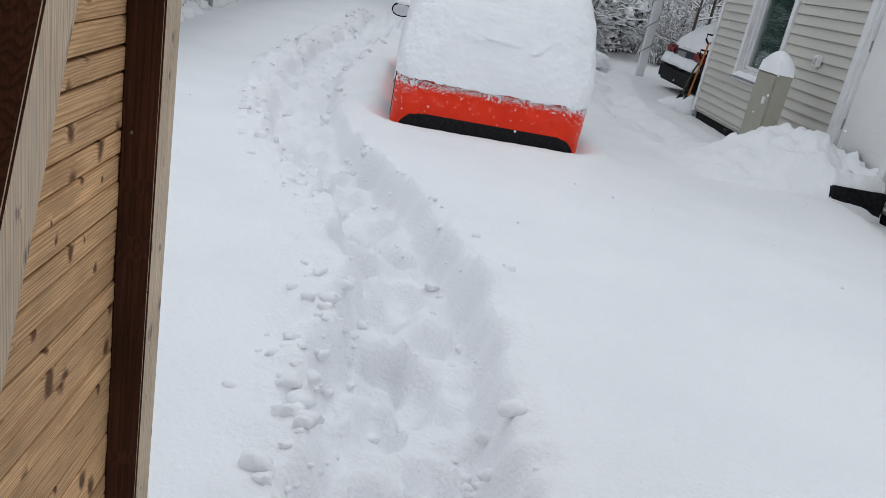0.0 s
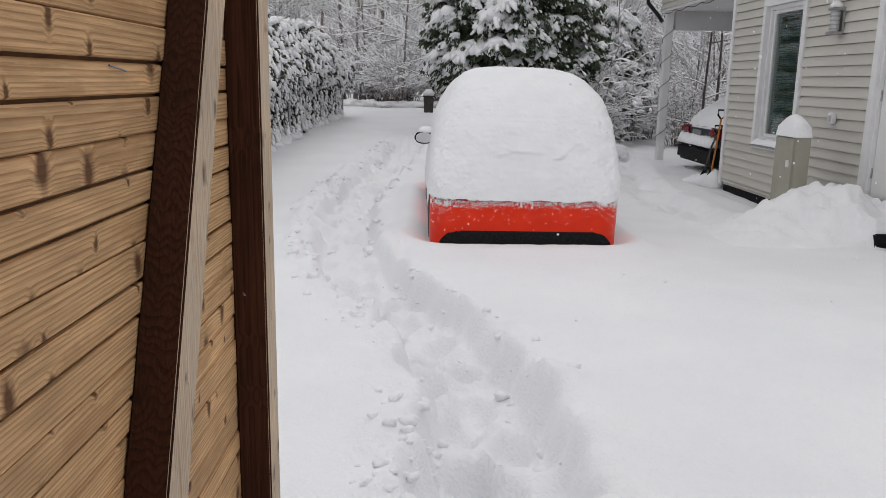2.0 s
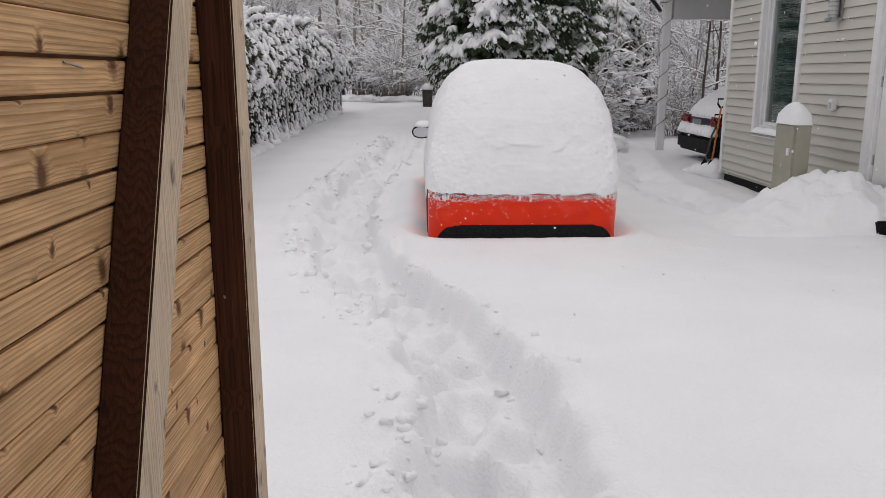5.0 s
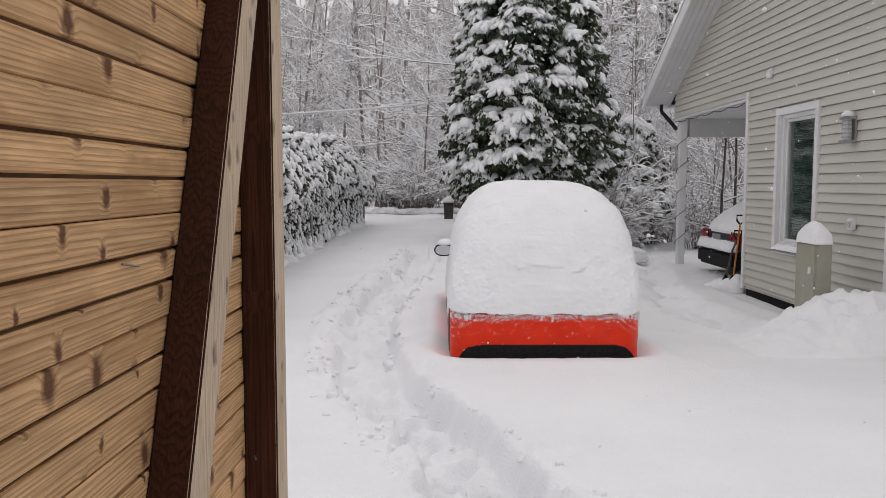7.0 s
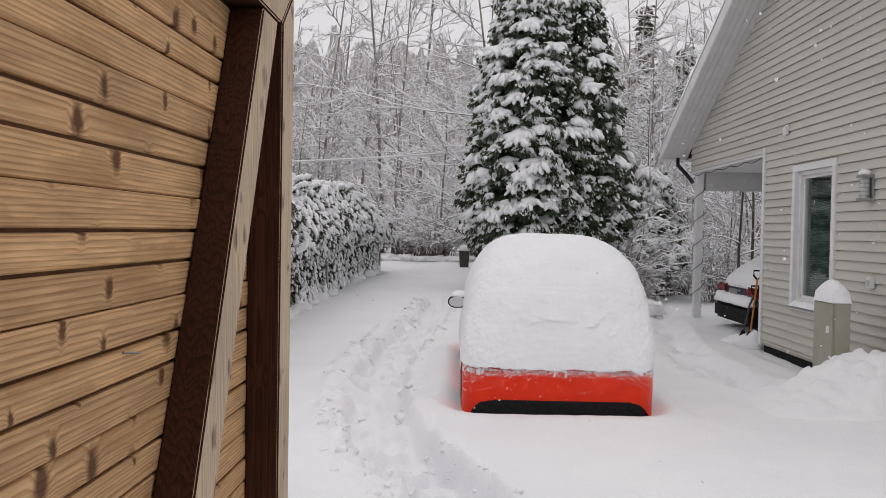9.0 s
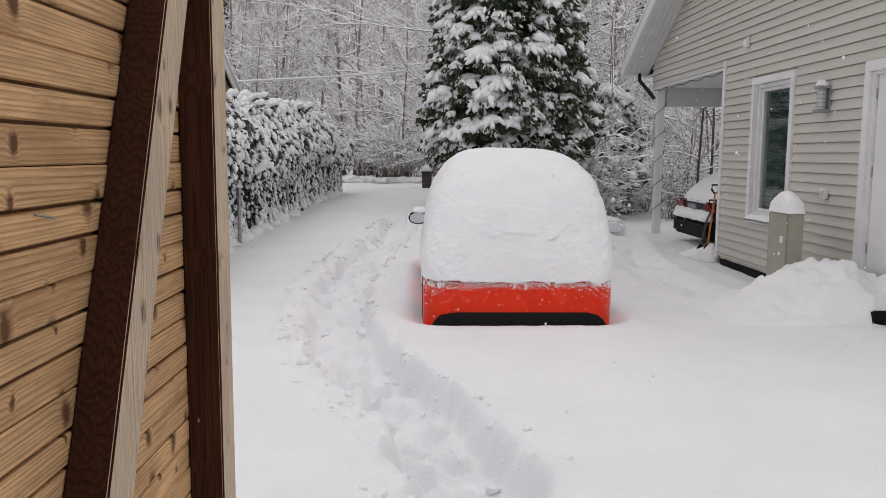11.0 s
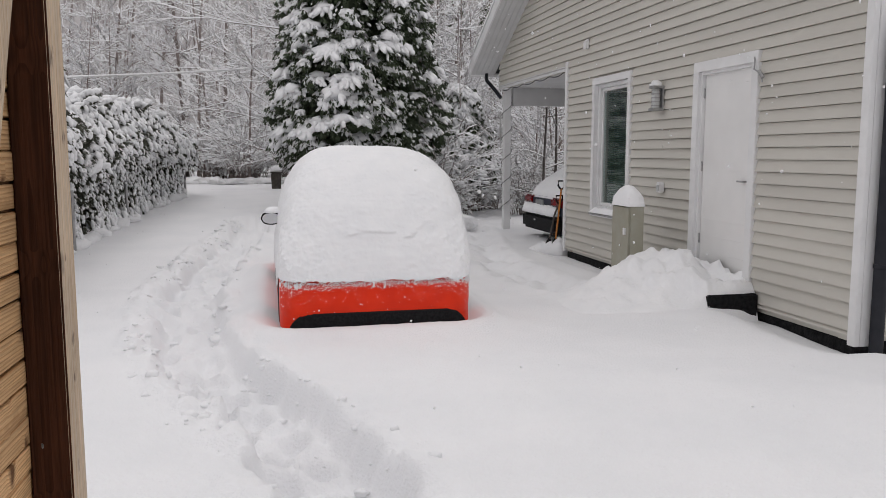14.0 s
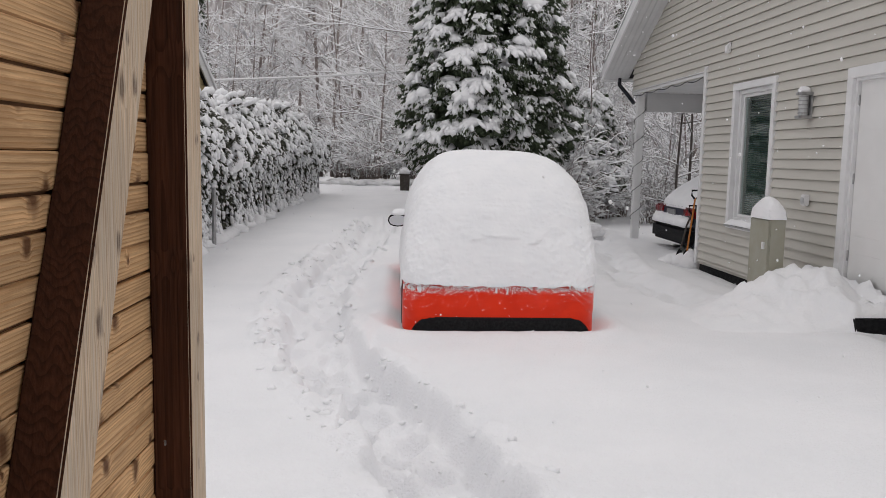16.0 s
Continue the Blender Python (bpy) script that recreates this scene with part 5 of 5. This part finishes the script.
def bare_tree(seed, height, spread_, limbs, depth, snow, thick=0.014, bark=None):
    """Branch and snow meshes of a leafless tree: tapered trunk, limbs and twigs, each with snow along its upper side."""
    rng = random.Random(seed)
    wood, sn = Geo(), Geo()

    def grow(p, d, ln, r, level):
        pts, q, dd = [p], p.copy(), d.copy()
        n = 6 if level == 0 else (3 if level < depth else 1)
        for k in range(n):
            dd = (dd + Vector((rng.uniform(-1, 1), rng.uniform(-1, 1), rng.uniform(-0.6, 0.8))) * (0.05 if level == 0 else 0.17)).normalized()
            q = q + dd * ln / n
            pts.append(q.copy())
        radii = [r * (1 - 0.75 * k / n) for k in range(n + 1)]
        if level == depth:
            side = dd.cross(Vector((0.3, 0.5, 0.8))).normalized()
            up2 = dd.cross(side)
            wood.add([tuple(pts[0] + side * r), tuple(pts[0] - side * r * 0.5 + up2 * r), tuple(pts[0] - side * r * 0.5 - up2 * r), tuple(pts[-1])], [(0, 1, 3), (1, 2, 3), (2, 0, 3)])
            if rng.random() < snow:
                sd = dd.cross(Vector((0, 0, 1)))
                sd = (sd.normalized() if sd.length > 0.05 else Vector((1, 0, 0))) * rng.uniform(0.014, 0.030)
                top_ = pts[0] + Vector((0, 0, 0.02))
                sn.add([tuple(pts[0] - sd), tuple(top_), tuple(pts[0] + sd), tuple(pts[-1] + Vector((0, 0, 0.006)))], [(0, 1, 3), (1, 2, 3)])
            return
        wood.tube(pts, radii, 6 if level == 0 else 3, False)
        if level > 0 and rng.random() < snow:
            w = max(0.024, r * 0.95)
            vs = []
            for i, (a, rr) in enumerate(zip(pts, radii)):
                sd = dd.cross(Vector((0, 0, 1)))
                sd = (sd.normalized() if sd.length > 0.05 else Vector((1, 0, 0))) * w * (1 - 0.4 * i / n)
                vs += [tuple(a - sd + Vector((0, 0, rr * 0.3))), tuple(a + Vector((0, 0, rr + w * 0.9))), tuple(a + sd + Vector((0, 0, rr * 0.3)))]
            fs = []
            for i in range(n):
                fs += [(3 * i, 3 * i + 1, 3 * i + 4, 3 * i + 3), (3 * i + 1, 3 * i + 2, 3 * i + 5, 3 * i + 4)]
            sn.add(vs, fs)
        if level < depth:
            m = limbs if level == 0 else (6 if level == 1 else 7)
            for k in range(m):
                f = (0.10 + 0.88 * (k + rng.random()) / m) if level == 0 else (0.2 + 0.8 * (k + rng.random()) / m)
                i = min(int(f * n), n - 1)
                b = pts[i].lerp(pts[i + 1], f * n - i)
                a = rng.uniform(0, 2 * math.pi)
                if level == 0:
                    nd = Vector((math.cos(a), math.sin(a), rng.uniform(0.1, 0.7))).normalized()
                    nl = spread_ * (1.15 - f * 0.8) * rng.uniform(0.7, 1.1)
                else:
                    nd = (dd + Vector((rng.uniform(-1, 1), rng.uniform(-1, 1), rng.uniform(-0.5, 0.8))) * 0.85).normalized()
                    nl = ln * (rng.uniform(0.35, 0.6) if level == 1 else rng.uniform(0.22, 0.5))
                grow(b, nd, nl, max(thick * 0.45, r * (0.40 if level == 0 else 0.5) * (1 - 0.5 * f)), level + 1)
    grow(Vector((0, 0, -0.2)), Vector((rng.uniform(-0.05, 0.05), rng.uniform(-0.05, 0.05), 1)), height, thick * height * 0.75, 0)
    return mesh("branches", wood, bark or TWIG, smooth=True), mesh("branch_snow", sn, SNOW_SOFT, smooth=True)


def bush(seed, height, width, n, snow):
    """Many thin stems from one foot that arch over, with fine twigs, all bearing a ridge of snow."""
    rng = random.Random(seed)
    wood, sn = Geo(), Geo()

    def ridge(ps, w):
        vs, fs = [], []
        for i, q in enumerate(ps):
            d = ps[min(i + 1, len(ps) - 1)] - ps[max(i - 1, 0)]
            sd = d.cross(Vector((0, 0, 1)))
            k = w * rng.uniform(0.5, 1.3)
            sd = (sd.normalized() if sd.length > 0.02 else Vector((1, 0, 0))) * k
            vs += [tuple(q - sd), tuple(q + Vector((0, 0, k * 1.3))), tuple(q + sd)]
            if i:
                b = 3 * i - 3
                fs += [(b, b + 1, b + 4, b + 3), (b + 1, b + 2, b + 5, b + 4)]
        sn.add(vs, fs)

    for k in range(n):
        a, lean = rng.uniform(0, 2 * math.pi), rng.uniform(0.1, 1.0)
        o = Vector((math.cos(a), math.sin(a), 0))
        h = height * rng.uniform(0.45, 1.0) * (1.1 - 0.4 * lean)
        base = o * width * 0.25 * rng.random()
        arc = []
        for i in range(6):
            f = i / 5
            arc.append(base + o * (width * lean * f ** 1.6) + Vector((rng.uniform(-1, 1) * 0.05, rng.uniform(-1, 1) * 0.05, h * (1.55 * f - (0.55 + 0.25 * lean) * f * f))))
        wood.tube(arc, [0.011 * (1 - 0.13 * i) for i in range(6)], 3, False)
        ridge(arc[1:], 0.016)
        for m in range(11):
            f = rng.uniform(1.2, 4.95)
            b = arc[int(f)].lerp(arc[int(f) + 1], f - int(f))
            d = (o * 0.5 + Vector((rng.uniform(-1, 1), rng.uniform(-1, 1), rng.uniform(-0.2, 0.7)))) * height * rng.uniform(0.08, 0.17)
            tw = [b, b + d * 0.5 + Vector((0, 0, 0.02)), b + d - Vector((0, 0, height * 0.02))]
            wood.tube(tw, [0.006, 0.005, 0.002], 3, False)
            if rng.random() < snow:
                ridge(tw, rng.uniform(0.008, 0.017))
            if rng.random() < 0.24:
                w = rng.uniform(0.018, 0.050)
                blob(sn, tw[2], (d + Vector((0, 0, -0.1))).normalized(), w * 1.7, w, w * 0.7, rng, BALL0, 0.6)
    return mesh("stems", wood, TWIG, smooth=True), mesh("bush_snow", sn, SNOW_SOFT, smooth=True)


def plant(name, label, category, meshes, x, y, z, turn, size, group="", kind="", names=("crown", "branch_snow")):
    t = thing(name, label, category, (x, y, z), group, kind)
    t.rotation_euler, t.scale = (0, 0, turn), (size, size, size)
    part(names[0], meshes[0], None, t)
    tagged(part(names[1], meshes[1], None, t, "snow along the upper sides"), kind="stuff")
    return t


rng = random.Random(77)
KINDS = [bare_tree(101, 11.0, 3.4, 22, 3, 0.85, 0.008), bare_tree(102, 13.0, 3.2, 22, 3, 0.85, 0.007), bare_tree(103, 9.0, 3.2, 19, 3, 0.9, 0.008), bare_tree(104, 14.0, 3.0, 24, 3, 0.85, 0.007), bare_tree(105, 6.5, 2.6, 18, 3, 0.92, 0.008)]
BUSHES = [bush(201, 1.9, 1.1, 30, 0.9), bush(202, 2.4, 1.3, 34, 0.9), bush(203, 1.4, 0.9, 28, 0.95)]
DARK_TREE = bare_tree(107, 5.2, 2.2, 9, 2, 0.55, 0.011, BARK)
REACHING = bare_tree(108, 8.5, 3.1, 17, 3, 1.0, 0.009)
WOOD = "trees of the snowy wood"
for k in range(40):
    y = 26.0 + 8 * rng.random()
    x = rng.uniform(-0.46, 0.40) * y
    plant("bare_tree", "slender leafless tree with snow along its branches", "tree", KINDS[rng.choice((4, 4, 2))], x, y, ground(x, y, False), rng.uniform(0, 6.28), rng.uniform(0.7, 1.25), WOOD)
for k in range(52):
    y = 28.5 + 32 * rng.random() ** 1.35
    x = rng.uniform(-0.58, 0.40) * (y + 2)
    m = rng.choice((0, 1, 2, 3, 4)) if y < 34 else rng.choice((0, 1, 3, 1))
    plant("bare_tree", "leafless tree with snow along its branches", "tree", KINDS[m], x, y, ground(x, y, False), rng.uniform(0, 6.28), rng.uniform(0.8, 1.2), WOOD)
for k in range(72):
    y = 25.0 + 9 * rng.random() ** 1.4
    x = rng.uniform(-0.36, 0.42) * y
    plant("bush", "leafless bush bowed down by snow", "bush", rng.choice(BUSHES), x, y, ground(x, y, False) - 0.1, rng.uniform(0, 6.28), rng.uniform(0.8, 1.35), "bushes at the wood's edge", names=("crown", "bush_snow"))
for k in range(40):
    x, y = rng.uniform(3.2, 9.6), rng.uniform(16.0, 23.5)
    if (x < 5.2 and y < 16.8) or (x > 5.2 and y < 17.6):
        continue
    plant("bush", "leafless bush bowed down by snow", "bush", rng.choice(BUSHES), x, y, ground(x, y, False) - 0.1, rng.uniform(0, 6.28), rng.uniform(0.75, 1.3), "bushes behind the carport", names=("crown", "bush_snow"))
for x, y, m, s in ((6.2, 18.2, 4, 0.75), (7.3, 19.5, 4, 0.85), (5.0, 21.0, 4, 0.8), (4.6, 19.0, 2, 0.45), (8.6, 21.5, 2, 0.7), (-0.6, 25.0, 2, 0.8), (0.7, 21.5, 0, 0.72)):
    plant("bare_tree", "leafless garden tree with snow along its branches", "tree", KINDS[m], x, y, ground(x, y, False), 2.1 * x, s, "garden trees")

for x, y, turn, size in ((5.82, 16.4, 0.4, 0.85), (6.35, 17.0, 2.2, 0.9)):
    plant("bare_tree", "dark-stemmed garden tree with thin snow on its forks", "tree", DARK_TREE, x, y, ground(x, y, False), turn, size, "garden trees")
for x, y, turn in ((0.9, 20.2, 0.3), (1.9, 21.4, 2.6)):
    plant("bare_tree", "leafless tree with long level limbs bearing snow", "tree", REACHING, x, y, ground(x, y, False), turn, 1.0, "garden trees")


def pine(x, y, height, seed):
    """A far conifer: trunk and tiers of drooping, snow-dusted branches."""
    rng = random.Random(seed)
    t = thing("spruce", "tall distant spruce dusted with snow", "tree", (x, y, ground(x, y, False)), "spruces in the wood")
    g, fo, sn = Geo(), Geo(), Geo()
    g.tube([(0, 0, -0.2), (0, 0, height)], [0.16, 0.02], 6)
    part("trunk", g, BARK, t)
    for k in range(int(height * 22)):
        h = rng.random()
        a = rng.uniform(0, 6.28)
        r = (0.25 + 1.5 * (1 - h)) * rng.uniform(0.5, 1.0)
        o = Vector((math.cos(a), math.sin(a), -0.25))
        base = Vector((0, 0, height * (0.2 + 0.8 * h)))
        sprig(fo, base + o * r * 0.6, o, 0.5, 7, rng, 0.2)
        if rng.random() < 0.6:
            lump(sn, base + o * r * 0.7 + Vector((0, 0, 0.1)), (0.28, 0.28, 0.10), BALL1, 0.5, 2, 0.6)
    part("crown", fo, NEEDLE, t)
    tagged(part("crown_snow", sn, SNOW_SOFT, t, smooth=True), kind="stuff")


for k, (x, y, h) in enumerate(((13.5, 58, 17.5), (-23, 46, 15), (-13, 52, 14), (9, 60, 15), (17, 60, 15))):
    pine(x, y, h, 300 + k)

# the dark mass of the wood far behind
g = Geo()
rows = []
for i in range(801):
    x = -75 + 150 * i / 800
    rows.append([(x, 66, ground(x, 66, False) - 1), (x, 66 + nz(x * 0.3, 1), 6.0), (x, 67, 16.5 + 3.0 * nz(x * 0.13, 2) + 3.2 * nz(x * 0.9, 5) + 1.5 * nz(x * 2.9, 8))])
g.grid(rows)
FAR = mat("far_wood", (0.60, 0.575, 0.57), 0.95, spots=(0.30, 0.275, 0.27), scale=1.3, stretch=(3, 1, 1.0), detail=12)
tagged(part("backdrop", g, FAR, None), "grey mass of the snowy wood far off", "backdrop", kind="structure")

# ---- neighbour's house, cable, box ----
nh = thing("neighbour_house", "yellow boarded house with a snow-covered roof behind the hedge", "house", (-4.35, 17.0, 0.2))
NS, NA = 0.46, 3.32
g = Geo()
g.prism([(-4.5, 0), (4.5, 0), (4.5, NA - NS * 4.5), (0.0, NA), (-4.5, NA - NS * 4.5)], "x", -8.0, 0.0)
part("wall", g, YELLOW, nh)
for s in (-1, 1):
    g = Geo()
    g.prism([(0, NA + 0.02), (s * 4.9, NA + 0.02 - NS * 4.9), (s * 4.9, NA + 0.16 - NS * 4.9), (0, NA + 0.16)], "x", -8.3, 0.10)
    part("roof", g, ROOF, nh)
    g = Geo()
    g.prism([(0, NA - 0.06), (s * 4.9, NA - 0.06 - NS * 4.9), (s * 4.9, NA + 0.15 - NS * 4.9), (0, NA + 0.15)], "x", 0.102, 0.13)
    part("bargeboard", g, WHITE, nh)
    g = Geo()
    g.prism([(0, NA + 0.165), (s * 4.95, NA + 0.165 - NS * 4.95), (s * 4.95, NA + 0.36 - NS * 4.95), (0, NA + 0.38)], "x", -8.32, 0.14)
    part("roof_snow", g, SNOW_SOFT, nh, "thick snow on the roof", bevel=0.05)
for k in range(30):
    g = Geo()
    z = 0.3 + k * 0.105
    w = min(4.48, (NA - z - 0.1) / NS - 0.02)
    if w > 0.1:
        g.box(0.0, 0.02, -w, w, z, z + 0.097)
        part("wall_board", g, YELLOW, nh)
g = Geo()
pts = [(-5.6 + 8.6 * k / 24, 19.4 + 1.6 * k / 24, 3.08 + 0.88 * k / 24 - 0.10 * math.sin(math.pi * k / 24)) for k in range(25)]
g.tube(pts, 0.03, 5)
cable = tagged(part("overhead_cable", g, CABLE, None), "snow-coated overhead cable between house and trees", "cable")
bx = thing("roadside_box", "small dark brown box on the snow with a snow cap", "box", (0.19, 22.5, ground(0.19, 22.5, False) - 0.1))
g = Geo()
g.prism([(-0.12, 0), (0.12, 0), (0.145, 0.52), (-0.145, 0.52)], "y", -0.15, 0.15)
part("body", g, BROWN, bx, bevel=0.02)
g = Geo()
g.box(-0.165, 0.165, -0.17, 0.17, 0.52, 0.56)
part("lid", g, BROWN, bx, bevel=0.01)
g = Geo()
lump(g, (0, 0, 0.56), (0.16, 0.16, 0.19), BALL2, 0.2, 1.4, 0.02)
tagged(part("box_snow", g, SNOW_SOFT, None, smooth=True), "cap of snow on the roadside box", "snow").location = bx.location
# snow bank at the end of the drive and small snowy stumps beside the bushes
g = Geo()
for k in range(60):
    x = -2.2 + 5.4 * k / 59
    lump(g, (x, 24.6 + 0.3 * nz(x, 1), ground(x, 24.6, False) + 0.02), (0.35, 0.4, 0.13 + 0.10 * nz(x * 2, 4)), BALL2, 0.8, 1.5, 0.5)
tagged(part("snow_bank", g, SNOW_SOFT, None, smooth=True), "low ploughed snow bank at the end of the drive", "snow bank")
g = Geo()
rng = random.Random(90)
for k in range(26):
    x, y, s = rng.uniform(2.9, 4.0), rng.uniform(15.2, 16.2), rng.uniform(0.09, 0.20)
    lump(g, (x, y, ground(x, y, False) + s * 0.3), (s * 1.2, s, s * 0.9), BALL2, 0.8, 1.5, 0.8)
tagged(part("snowy_mounds", g, SNOW_SOFT, None, smooth=True), "small mounds of snow under the bushes", "snow", kind="stuff")

# ---- snow in the air ----
g = Geo()
rng = random.Random(404)
for k in range(900):
    x, y, z = rng.uniform(-2.2, 4.1), rng.uniform(2.0, 8.5), rng.uniform(0.25, 4.2)
    if (-0.2 < x < 1.9 and y > 6.0 and z < 1.8) or (x > 3.2 and z < 1.2) or x < -0.38 * y + 0.15:
        continue
    r = rng.uniform(0.0025, 0.0058)
    lump(g, (x, y, z), (r * rng.uniform(0.8, 1.5), r, r * rng.uniform(0.8, 1.7)), BALL1, 0.5, 2, 1)
tagged(part("falling_snow", g, SNOW_SOFT, None, smooth=True), "sparse white snowflakes falling through the air", "snow", kind="stuff")
